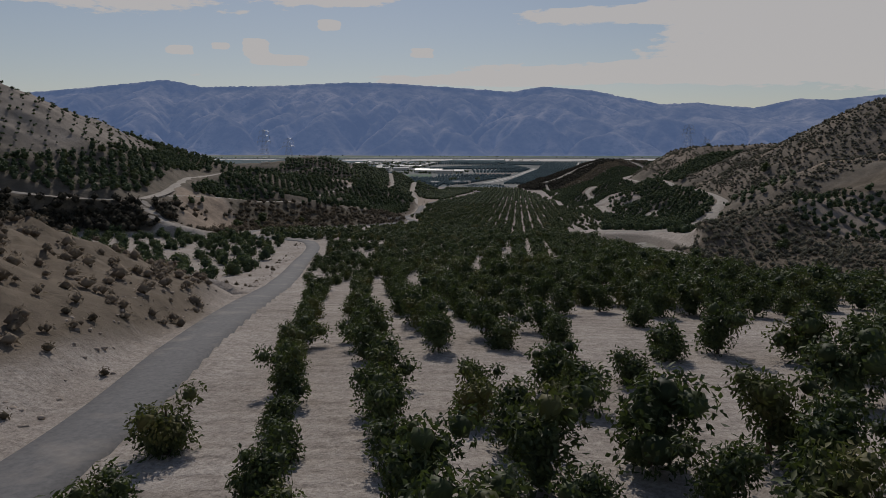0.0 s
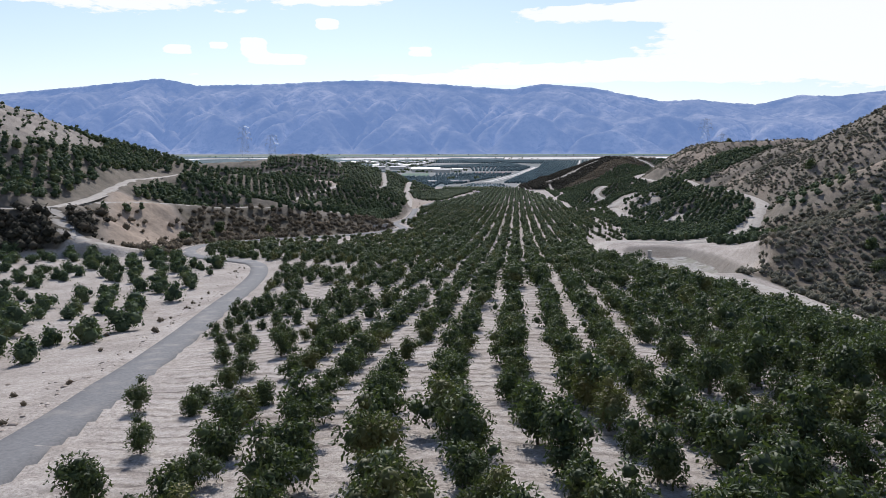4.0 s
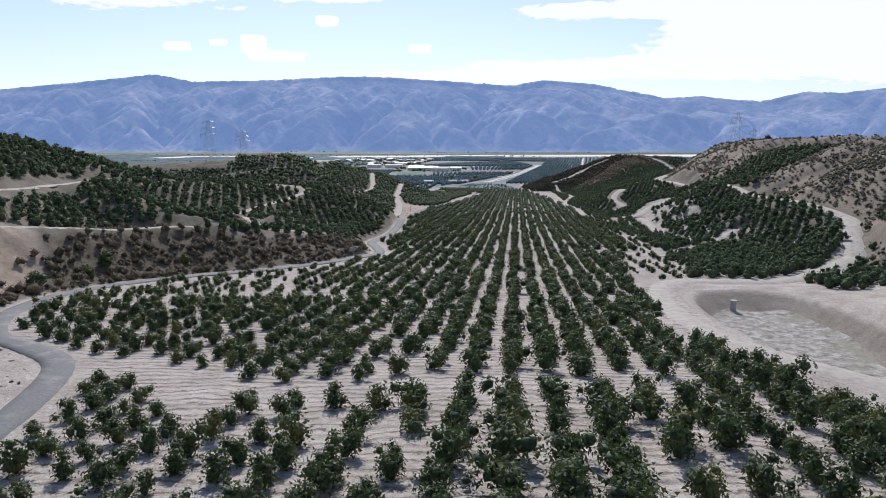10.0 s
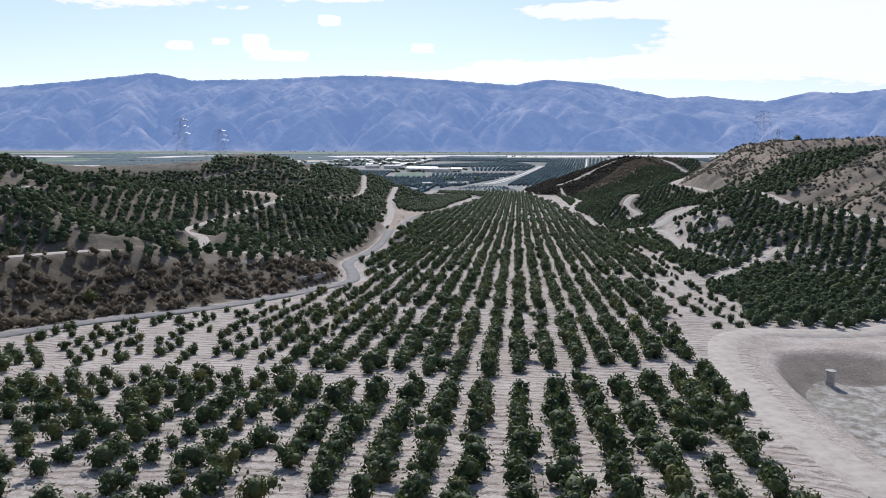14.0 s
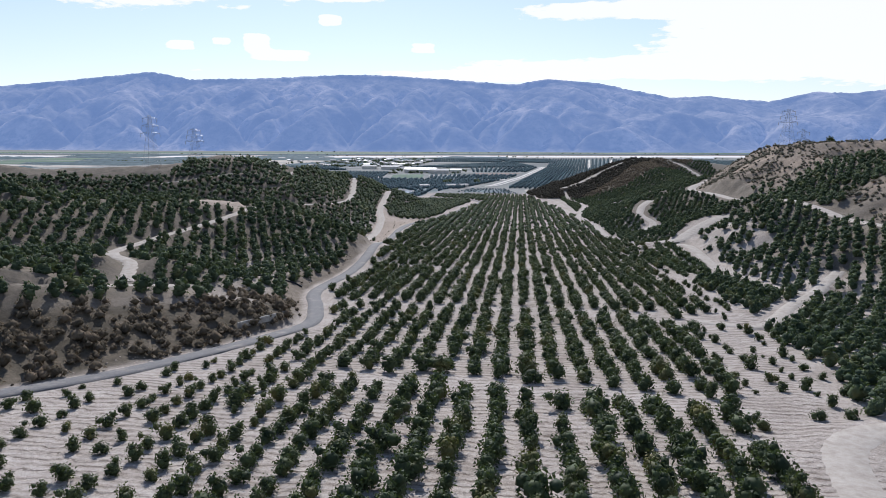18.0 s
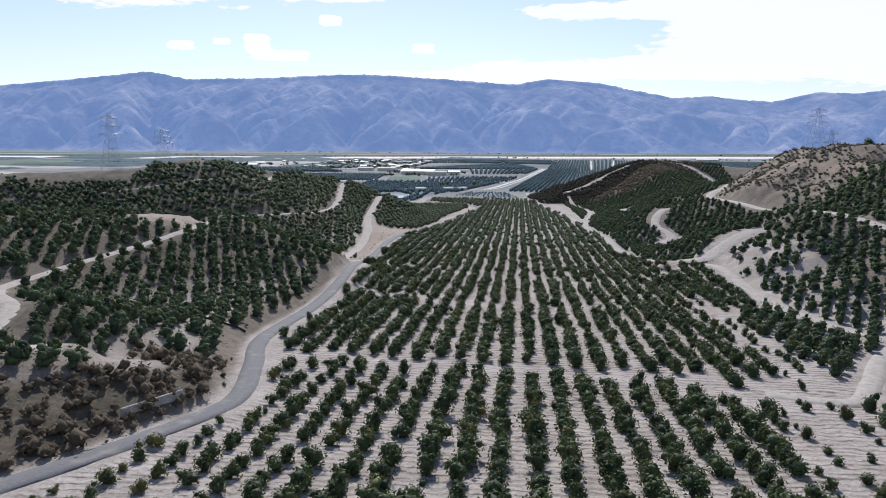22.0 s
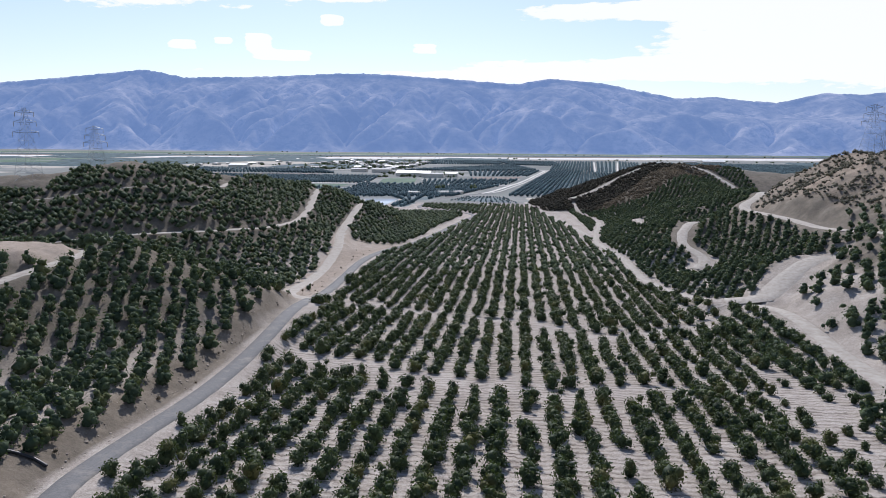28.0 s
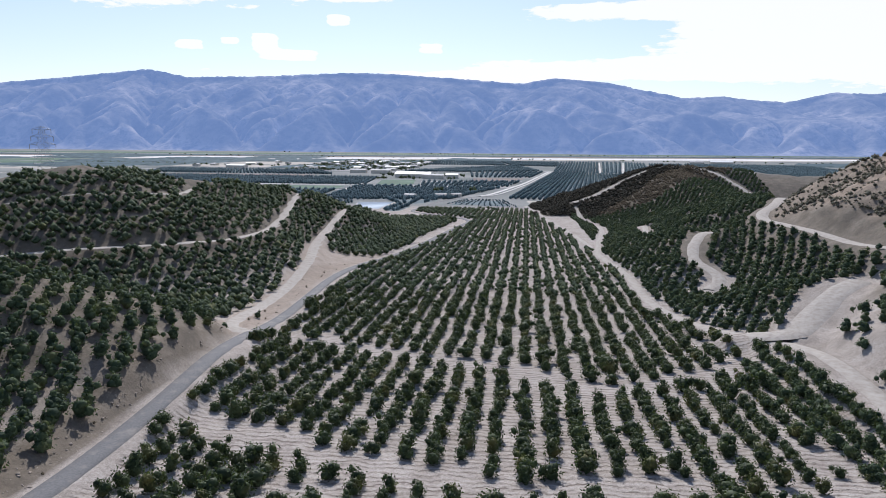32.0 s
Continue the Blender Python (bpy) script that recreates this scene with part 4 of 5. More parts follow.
hillside("hillside_trees", -260, -150, 200, 345, 35, 45, hill_top, "small young avocado trees on a pale hilltop", FAR, row=4.2, step=3.8, lo=.32, hi=.62, drop=.1, jitter=.7)
hillside("hillside_trees", 100, 170, 296, 570, -15, 85, lambda x, y: (on_knob(x, y) < .3) & (x > 98) & ((y > 470) | ((y < 346) & (y > 312) & (x < 128))), "small block of avocado trees above the hill track")
hillside("hillside_trees", 92, 144, 220, 266, 40, 87, lambda x, y: np.hypot((x - 118) / 25, (y - 243) / 23) < 1, "rows of avocado trees on a pale spur", HILL, row=5.2, step=3.4, lo=.9, hi=1.3, drop=.06)
hillside("terrace_trees", -165, -40, 106, 232, 25, 41, lambda x, y: off_bank(x, y) & (x < west_edge(y) - 9) & (lift(x, y) < 1.2) & (waves(x, y, 34, 7) > -.45), "bushy avocado trees in loose clumps on a flat terrace beside the road", MID, row=4.2, step=3.8, lo=.75, hi=1.35, drop=.25, jitter=.9)
hillside("hillside_trees", -235, -120, 150, 350, 35, 52, lambda x, y: off_bank(x, y) & (lift(x, y) > 6) & ~hill_top(x, y), "dense belt of avocado trees below a pale hilltop", HILL, row=3.3, step=3.2, lo=1.0, hi=1.4, drop=.04, jitter=.7)
hillside("hillside_trees", -225, -56, 345, 466, 18, 53, lambda x, y: off_bank(x, y) & (np.hypot((x + 113) / 10, (y - 446) / 13) > 1) & (y > 350) & (x < west_edge(y) - np.where((x > -80) & (y < 520), 6.0, 5.2)), "avocado trees in rows up a terraced hillside", HILL, row=3.5, step=3.1, lo=1.05, hi=1.4, drop=.04, jitter=.45)
hillside("hillside_trees", -225, -56, 466, 520, 27, 54, lambda x, y: off_bank(x, y) & (np.hypot((x + 113) / 10, (y - 446) / 13) > 1) & (y > 350) & (x < west_edge(y) - np.where((x > -80) & (y < 520), 6.0, 5.2)), "avocado trees in rows up a terraced hillside", HILL, row=4.1, step=3.2, lo=1.0, hi=1.35, drop=.05, jitter=.35)
hillside("hillside_trees", -225, -56, 150, 520, 35, 51, lambda x, y: off_bank(x, y) & ((y < 350) & (x > -120)) & ((lift(x, y) > 6) | ((y > 345) & (x < -62))) & (x < west_edge(y) - np.where((y > 352) & (y < 520), 9.5, 5.2)) & ~hill_top(x, y), "avocado trees planted along a terraced hillside", HILL, row=3.5, step=3.3, lo=1.0, hi=1.4, drop=.06, jitter=.5)
hillside("hillside_trees", -330, -34, 505, 960, 18, 61, lambda x, y: (x < west_edge(y) - 5.5) & ((x < gully_x(y) - 2) | (y > 642)) & ((y < 640) | (x > -150)) & (y < 862 - .1 * np.abs(x + 60)) & ((raw_ground(x, y) < np.where(x < -195, 42, 50.3)) | (x > -150)) & ((y < 700) | (x < west_edge(y) - 9)), "avocado trees covering a low ridge", row=3.5, step=3.4, lo=1.05, hi=1.5, jitter=.5)
hillside("hillside_trees", 34, 130, 275, 470, -30, 71, lambda x, y: off_bank(x, y) & (x < np.interp(y, [300, 345, 364, 392, 430, 470], [92, 97, 102, 101, 101, 107])) & (x > np.interp(y, [280, 296, 316, 340, 366, 382, 398, 404, 420, 429, 431, 466, 484, 490], [32, 38, 43, 43, 47, 46, 46, 44, 49, 60, 43, 43, 44, 56])) & ~open_slope(x, y) & ((x > 62) | (y < 429)) & ((x > 64) | (y > 291)), "dense avocado trees on the eastern slope", HILL, row=3.3, step=3.2, lo=1.0, hi=1.4)
hillside("hillside_trees", 38, 64, 428, 490, 0, 73, lambda x, y: (x < 61) & (x > np.interp(y, [428, 431, 466, 484, 490], [62, 43, 43, 44, 56])), "block of avocado trees inside the bend of a dirt track", MID, row=3.9, step=3.5, lo=.9, hi=1.3)
hillside("hillside_trees", 40, 200, 470, 1000, -22, 81, lambda x, y: off_bank(x, y) & ~open_slope(x, y) & (x > east_edge(y) + 4.5) & ((x < 97) | (y < 540) | (y > 668)) & (on_dark(x, y) < .3) & (on_brown(x, y) < .4) & ((np.hypot((x - 84) / 12, (y - 512) / 16) > 1) | (np.sin(x * 12.9 + y * 78.2) > .2)), "dense avocado trees on the eastern slope", HILL, row=3.4, step=3.3, lo=.95, hi=1.35)

# young, thin planting on the pale strip east of the rows
x, y = planted(20, 75, 286, 500, 4.05, 4.4, 0, 75, .5, phase=-1.5)
rng = np.random.RandomState(76)
ok = (x > east_edge(y)) & (x < np.interp(y, [280, 296, 316, 340, 366, 382, 398, 404, 420, 429, 431, 466, 484, 490], [32, 38, 43, 43, 47, 46, 46, 44, 49, 60, 43, 43, 44, 56])) & (lift(x, y) < 2.5) & clear_of_roads(x, y, 1.0) & (rng.uniform(0, 1, len(x)) < .8)
joined("young_trees", MID, spots_for(x[ok], y[ok], 77, .35, .85), LEAF, "thin young avocado trees on a pale strip", "trees")

# scrub on the banks and hilltops
SHRUB = [crown_mesh(400 + i, 24, .42, .22, radius=1.05, height=1.2, core=.8, low=.05, lobes=2, single=True) for i in range(8)]
rng = np.random.RandomState(91)
x, y = rng.uniform(-200, 125, 42000), rng.uniform(20, 370, 42000)
ok = (in_bank(x, y) > .4) & clear_of_roads(x, y, .9, 0)
ok &= np.hypot((x - 118) / 25, (y - 243) / 23) > .95
ok &= rng.uniform(0, 1, len(x)) < np.where(y < 110, .5, np.where((x < -60) & (x > -112), .7, .95)) * (1 - .9 * on_tan(x, y)) * np.where(x > 40, .8, 1)
x, y = x[ok], y[ok]
# slope turned from the sun: its shade is put into a darker leaf colour
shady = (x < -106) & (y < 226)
joined("scrub", SHRUB, spots_for(x[shady], y[shady], 90, .9, 2.1), DARK_BRUSH, "dense grey-green brush below the terrace track, darkened for a shaded slope", "scrub")
x, y = x[~shady], y[~shady]
sage = x > 40
joined("scrub", SHRUB, spots_for(x[sage], y[sage], 89, .5, 1.4), SAGE, "grey-green sage scrub on a spur beside the pond", "scrub")
x, y = x[~sage], y[~sage]
first = y < 110
joined("scrub", SHRUB, spots_for(x[first], y[first], 88, .3, .95), DRY_BRUSH, "dry tan and grey weeds on a crumbling bank beside the road", "scrub")
joined("scrub", SHRUB, spots_for(x[~first], y[~first], 92, .55, 1.65), BRUSH, "dry grey-brown chaparral on the cut banks", "scrub")
LOW = [crown_mesh(430 + i, 11, .55, .32, radius=1.05, height=1.1, core=.8, low=.05, lobes=2, single=True) for i in range(8)]
x, y = rng.uniform(95, 240, 26000), rng.uniform(290, 745, 26000)
ok = (on_knob(x, y) > .5) & clear_of_roads(x, y, 1.0) & (rng.uniform(0, 1, len(x)) < .3 + .6 * soft(waves(x, y, 40, 19), -.3, .5) + .25 * (y < 440)) & ((y < 640) | (x < 200))
joined("scrub", LOW, spots_for(x[ok], y[ok], 93, .45, 1.25), SAGE, "scattered shrubs on dry grass hilltops", "scrub")
x, y = rng.uniform(4, 190, 9000), rng.uniform(850, 1000, 9000)
ok = (on_dark(x, y) > .4) & clear_of_roads(x, y, 1.0)
joined("scrub", SHRUB, spots_for(x[ok], y[ok], 94, 1.0, 2.2), DARK_BRUSH, "dense dark chaparral on the far hill", "scrub")
ok = (on_brown(x, y) > .4) & clear_of_roads(x, y, 1.0)
joined("scrub", SHRUB, spots_for(x[ok], y[ok], 98, .7, 1.7), BRUSH, "brown chaparral on a gullied far ridge", "scrub")

# stones and clods along the cuts and the ditch
ROCK = plain("broken_earth", (.33, .28, .235), .97, .1, .35, 1.2)
STONES = []
for k in range(6):
    r_ = np.random.RandomState(700 + k)
    STONES.append((ICO_V * r_.uniform(.6, 1.2, (12, 1)) * (.5, .42, .3), ICO_F))
rng = np.random.RandomState(95)
line = paved_xy[(paved_xy[:, 1] > 15) & (paved_xy[:, 1] < 620)]
k = rng.randint(0, len(line), 1500)
x = line[k, 0] - 2.4 - rng.gamma(1.6, 1.6, 1500)
y = line[k, 1] + rng.uniform(-1.5, 1.5, 1500)
ok = clear_of_roads(x, y, .3)
joined("stones", STONES, spots_for(x[ok], y[ok], 96, .12, .6), ROCK, "pale stones and clods along the road cut", "stones")
x = line[k, 0] - 3.2 - rng.gamma(1.5, 2.2, 1500)
y = line[k, 1] + rng.uniform(-3, 3, 1500)
ok = clear_of_roads(x, y, .6) & (rng.uniform(0, 1, 1500) < .07)
joined("scrub", SHRUB, spots_for(x[ok], y[ok], 97, .2, .6), BRUSH, "small dry weeds along the road cut", "scrub")

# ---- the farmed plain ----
# orchard and its soil are tinted bluish: distance haze put into the colour
ORCHARD_F = plain("hazed_orchard", (.075, .115, .13), .9, .1, .35, .05)
SOIL_F = plain("hazed_orchard_floor", (.14, .18, .19), .95, .1, .3, .05)
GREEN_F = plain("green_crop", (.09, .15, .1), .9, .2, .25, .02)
BROWN_F = plain("ploughed_soil", (.23, .19, .17), .95, .1, .2, .02)
TAN_F = plain("stubble_field", (.42, .39, .34), .95, .1, .2, .02)
PALE_F = plain("river_sand", (.7, .68, .66), .95, .1, .15, .01)
HOOP = plain("white_row_cover", (.42, .46, .45), .6, .3, .1, .05)
WATER = plain("pale_water", (.5, .55, .56), .15, .5, .1, .05)
PALE_ROAD = plain("bleached_gravel", (.62, .6, .56), .95, .1, .15, .05)
PLAIN_TURN = radians(-8)


def to_world(u, v):
    c, sn = math.cos(PLAIN_TURN), math.sin(PLAIN_TURN)
    return u * c - v * sn, u * sn + v * c


CROWNS = [(OCT_V * (1, 1, 1.25) * np.random.RandomState(600 + i).uniform(.75, 1.2, (6, 1)) + (0, 0, .8), OCT_F) for i in range(6)]
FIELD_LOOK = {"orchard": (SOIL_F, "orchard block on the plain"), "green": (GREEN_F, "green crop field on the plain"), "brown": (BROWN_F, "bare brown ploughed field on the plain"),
              "tan": (TAN_F, "tan stubble field on the plain"), "cover": (HOOP, "field under pale white row covers")}
FIELD_TREES = []


def parcel(corners, kind, seed, trees=True, size=2.1):
    """One field: a low bed between four corners, planted with rows of trees, or grown over by a bumpy canopy where it lies far off."""
    rng = np.random.RandomState(seed)
    c = np.array(corners, float)
    wide, deep = np.hypot(*(c[1] - c[0])), np.hypot(*(c[3] - c[0]))
    canopy = kind == "orchard" and not trees
    nx, ny = (max(4, int(wide / 12)), max(4, int(deep / 14))) if canopy else (6, 6)
    u, v = np.meshgrid(np.linspace(0, 1, nx), np.linspace(0, 1, ny))

    def place(u, v):
        k = [(1 - u) * (1 - v), u * (1 - v), u * v, (1 - u) * v]
        return sum(w * p[0] for w, p in zip(k, c)), sum(w * p[1] for w, p in zip(k, c))

    x, y = place(u, v)
    z = rng.uniform(1.6, 4.2, u.shape) if canopy else np.full(u.shape, .25)
    edge = np.zeros(u.shape, bool)
    edge[0], edge[-1], edge[:, 0], edge[:, -1] = True, True, True, True
    z = np.where(edge, -.15, z) + raw_ground(x, y)
    mat, text = FIELD_LOOK[kind]
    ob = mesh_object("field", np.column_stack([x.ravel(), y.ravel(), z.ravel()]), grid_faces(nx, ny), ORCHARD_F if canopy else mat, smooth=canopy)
    tagged(ob, text, "field", kind="structure")
    if kind == "orchard" and trees:
        gap = 6.2 if c[:, 1].mean() < 1500 else 7.0
        n, m = int(wide / gap), int(deep / gap)
        u, v = np.meshgrid((np.arange(n) + .5) / n, (np.arange(m) + .5) / m)
        keep = rng.uniform(0, 1, u.size) > .05
        x, y = place(u.ravel()[keep], v.ravel()[keep])
        x, y = x + rng.normal(0, .5, len(x)), y + rng.normal(0, .5, len(x))
        FIELD_TREES.append(np.column_stack([x, y, raw_ground(x, y) + .1, rng.uniform(.8, 1.15, len(x)) * size * gap / 6, rng.uniform(0, 6, len(x))]))


# the fields either side of the straight farm road
for i, (kind, corners) in enumerate((
        ("orchard", ((-14, 1098), (200, 1050), (236, 1640), (68, 1742))), ("orchard", ((-212, 1048), (-74, 1078), (-22, 1276), (-222, 1276))),
        ("orchard", ((-138, 1290), (-16, 1288), (2, 1412), (-148, 1382))), ("green", ((-205, 1292), (-145, 1302), (-160, 1440), (-222, 1430))),
        ("green", ((-345, 1190), (-228, 1205), (-226, 1276), (-360, 1272))), ("orchard", ((-640, 1292), (-214, 1292), (-232, 1470), (-660, 1470))),
        ("brown", ((-640, 1480), (-318, 1480), (-335, 1545), (-660, 1545))), ("orchard", ((-680, 1555), (-330, 1555), (-400, 1690), (-720, 1690))),
        ("brown", ((-84, 1425), (2, 1430), (16, 1512), (-84, 1505))), ("orchard", ((-84, 1518), (18, 1522), (48, 1740), (-100, 1690))),
        ("orchard", ((-360, 1020), (-218, 1048), (-228, 1190), (-420, 1180))), ("orchard", ((-640, 1040), (-370, 1020), (-428, 1180), (-690, 1180))),
        ("orchard", ((-700, 1190), (-352, 1190), (-366, 1280), (-720, 1280))), ("orchard", ((-230, 1700), (-104, 1700), (40, 1760), (-10, 2050))),
        ("orchard", ((66, 1775), (150, 1715), (215, 2330), (110, 2330))), ("orchard", ((156, 1712), (190, 1690), (280, 2330), (222, 2330))),
        ("orchard", ((196, 1690), (240, 1660), (330, 2260), (286, 2330))), ("orchard", ((246, 1660), (330, 1640), (420, 2260), (338, 2260))),
        ("orchard", ((340, 1640), (640, 1560), (720, 2200), (430, 2260))), ("orchard", ((-20, 2060), (104, 2000), (104, 2330), (-60, 2330))),
        ("orchard", ((-240, 2060), (-30, 2060), (-70, 2330), (-260, 2330))))):
    parcel(corners, kind, 900 + i)
parcel(((-74, 1012), (0, 985), (-18, 1082), (-58, 1082)), "orchard", 940, size=.95)
parcel(((-122, 1014), (-97, 1004), (-80, 1076), (-150, 1072)), "orchard", 942)
parcel(((-118, 925), (-103, 915), (-100, 992), (-118, 994)), "orchard", 943)
parcel(((-350, 925), (-170, 905), (-162, 1030), (-350, 1010)), "orchard", 944)
parcel(((250, 1080), (420, 1060), (440, 1250), (262, 1270)), "cover", 950)
parcel(((430, 1060), (640, 1040), (652, 1240), (450, 1250)), "green", 951)
parcel(((250, 1290), (660, 1255), (690, 1540), (300, 1610)), "orchard", 952)
parcel(((10, 1010), (30, 1000), (22, 1078), (4, 1084)), "tan", 941)

rng = np.random.RandomState(501)
v = 1000.0
while v < 2380:
    depth = rng.uniform(70, 150) * (1 + (v - 1100) / 1600)
    u = -2300 + rng.uniform(0, 200)
    while u < 2300:
        u1 = min(u + rng.uniform(110, 330), 2400)
        kind = rng.choice(["orchard", "green", "brown", "tan", "cover"], p=[.76, .11, .08, .04, .01] if u > -400 else [.44, .2, .14, .18, .04])
        corners = [to_world(u, v), to_world(u1, v), to_world(u1, v + depth - 7), to_world(u, v + depth - 7)]
        mid = np.mean(corners, 0)
        inner = -880 < mid[0] < 700 and mid[1] < 2400 and not (mid[0] < -400 and mid[1] > 1780)
        if not inner and u1 - u > 25 and max(float(lift(*q)) for q in corners) < 2.5:
            parcel(corners, kind, int(v * 7 + u), trees=False)
        u = u1 + rng.uniform(5, 10)
    v += depth
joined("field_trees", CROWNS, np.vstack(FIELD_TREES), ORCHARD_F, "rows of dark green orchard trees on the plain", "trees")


def band(name, v0, v1, amp, seed, mat, label, z=.3):
    """A long strip across the plain with wandering edges."""
    us = np.arange(-4200, 4201, 60.0)
    a = v0 + amp * waves(us, us * 0, 900, seed)
    b = v1 + amp * waves(us, us * 0 + 50, 700, seed + 1)
    rows = []
    for k, dz in ((0, -.3), (.05, z), (.5, z + .1), (.95, z), (1, -.3)):
        x, y = us, a * (1 - k) + b * k + 380 * np.tanh(us / 1900)
        rows.append(np.column_stack([x, y, np.full(len(us), dz)]))
    ob = mesh_object(name, np.vstack(rows), grid_faces(len(us), 5), mat)
    tagged(ob, label, "riverbed", kind="structure")


band("riverbed", 2560, 2760, 30, 61, PALE_F, "broad pale sandy river bed across the plain")
band("field_strip", 2775, 2860, 15, 72, BROWN_F, "brown strip of dry river bank")
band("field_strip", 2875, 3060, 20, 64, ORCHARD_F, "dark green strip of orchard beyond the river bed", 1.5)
band("field_strip", 3075, 3125, 14, 66, TAN_F, "tan strip of dry land at the foot of the mountains")
band("field_strip", 3140, 3330, 20, 68, GREEN_F, "green strip of fields at the foot of the mountains", 1.0)
band("field_strip", 2480, 2545, 12, 70, TAN_F, "pale dirt levee strip beside the river bed")

# roads of the plain
for pts, w in (([(-46, 1126), (-34, 1160), (-6, 1310), (8, 1390), (56, 1752)], 3.6), ([(-38, 1128), (-24, 1165), (2, 1310), (15, 1390), (61, 1748)], 1.8), ([(57, 1755), (152, 1705), (240, 1650), (420, 1590)], 5), ([(57, 1755), (-100, 1698), (-230, 1690), (-420, 1700)], 4),
               ([(-640, 1285), (-226, 1284), (-140, 1283), (-16, 1282)], 4), ([(-150, 1388), (-70, 1400), (2, 1418)], 4), ([(-214, 1040), (-224, 1284), (-240, 1480)], 3.5), ([(-640, 1475), (-240, 1475)], 4),
               ([(153, 1712), (218, 2330)], 2.6), ([(193, 1692), (283, 2330)], 2.6), ([(243, 1660), (334, 2300)], 2.6), ([(335, 1640), (425, 2260)], 2.6), ([(-900, 1185), (-350, 1185), (-224, 1198)], 3.5), ([(-420, 1700), (-1500, 1640)], 4)):
    c = curve_line(pts, 30)
    road_strip("road", w, c, raw_ground(c[:, 0], c[:, 1]) + .6, PALE_ROAD, "pale straight farm road across the plain")


def box_bm(w, d, h, z0=0.0, taper=0.0):
    bm = bmesh.new()
    bmesh.ops.create_cube(bm, size=1)
    for v in bm.verts:
        v.co = Vector((v.co.x * w * (1 - taper * (v.co.z > 0)), v.co.y * d * (1 - taper * (v.co.z > 0)), z0 + (v.co.z + .5) * h))
    bmesh.ops.bevel(bm, geom=bm.edges[:], offset=min(w, d, h) * .03, segments=1, affect="EDGES")
    return bm


def roof_bm(w, d, h, rise):
    """A gabled roof slab with eaves."""
    bm = bmesh.new()
    o, th = .6, .25
    prof = [(-w / 2 - o, h - .1), (0, h + rise), (w / 2 + o, h - .1), (w / 2 + o, h - .1 + th), (0, h + rise + th), (-w / 2 - o, h - .1 + th)]
    ends = [[bm.verts.new((x, y, z)) for x, z in prof] for y in (-d / 2 - o, d / 2 + o)]
    for k in range(6):
        bm.faces.new((ends[0][k], ends[0][(k + 1) % 6], ends[1][(k + 1) % 6], ends[1][k]))
    for e in ends:
        bm.faces.new((e[0], e[1], e[4], e[5]))
        bm.faces.new((e[1], e[2], e[3], e[4]))
    bmesh.ops.recalc_face_normals(bm, faces=bm.faces[:])
    return bm


def gable_bm(w, d, h, rise):
    """Walls up to the ridge, as one body."""
    bm = bmesh.new()
    prof = [(-w / 2, 0), (w / 2, 0), (w / 2, h), (0, h + rise), (-w / 2, h)]
    ends = [[bm.verts.new((x, y, z)) for x, z in prof] for y in (-d / 2, d / 2)]
    for k in range(5):
        bm.faces.new((ends[0][k], ends[0][(k + 1) % 5], ends[1][(k + 1) % 5], ends[1][k]))
    bm.faces.new(ends[0])
    bm.faces.new(ends[1])
    bmesh.ops.recalc_face_normals(bm, faces=bm.faces[:])
    return bm


def shed(x, y, w, d, h, turn, roof, label):
    s = new("farm_building")
    part("wall", gable_bm(w, d, h, w * .12), WALL, s)
    part("roof", roof_bm(w, d, h, w * .12), roof, s)
    for k in range(max(1, int(d / 14))):
        door = part("door", box_bm(.15, 4, h * .7), GREY_ROOF, s)
        door.location = (w / 2 + .03, -d / 2 + 7 + k * 14, 0)
    s.matrix_basis = pose(x, y, float(raw_ground(x, y)), 0, 0, turn)
    tagged(s, label, "building", "buildings on the plain")


for x, y, w, d, roof in ((-178, 1500, 24, 58, WHITE_ROOF), (-140, 1462, 16, 34, GREY_ROOF), (-196, 1532, 18, 30, WHITE_ROOF), (-112, 1486, 12, 20, WHITE_ROOF), (-300, 1620, 14, 30, GREY_ROOF), (-590, 1750, 20, 40, WHITE_ROOF), (545, 2330, 26, 60, WHITE_ROOF),
                         (470, 2290, 20, 36, GREY_ROOF), (-255, 1610, 16, 36, GREY_ROOF), (196, 1030, 14, 30, WHITE_ROOF)):
    shed(x, y, w, d, 6.0, 88, roof, "long low farm shed with a light metal roof")
rng = np.random.RandomState(77)
for k in range(64):
    x, y = (rng.uniform(-460, -235), rng.uniform(1710, 2280)) if k < 52 else (rng.uniform(-760, -440), rng.uniform(1790, 2280))
    shed(x, y, rng.uniform(9, 14), rng.uniform(12, 20), rng.uniform(3.2, 4.6), rng.uniform(0, 180), [WHITE_ROOF, GREY_ROOF, GREY_ROOF][k % 3], "small house with a light roof among trees")
for x, y in ((-88, 1108), (-72, 1112), (-120, 1096)):
    shed(x, y, 8, 12, 3.4, 20 + x, GREY_ROOF, "small house with a grey roof among orchard trees")

c = np.array([(-146, 945), (-124, 940), (-122, 1006), (-156, 1000)], float)
zr = raw_ground(c[:, 0], c[:, 1]).mean() + 1.2
rv = np.vstack([np.column_stack([c * 1.0, np.full(4, zr)]), np.column_stack([c + (c - c.mean(0)) * .25, np.full(4, zr - 2.5)])])
pool = mesh_object("reservoir", rv, [(0, 1, 2, 3), (0, 4, 5, 1), (1, 5, 6, 2), (2, 6, 7, 3), (3, 7, 4, 0)], [WATER, TRACK], mat_index=[0, 1, 1, 1, 1])
tagged(pool, "small pale irrigation reservoir with dirt banks", "reservoir", kind="structure")

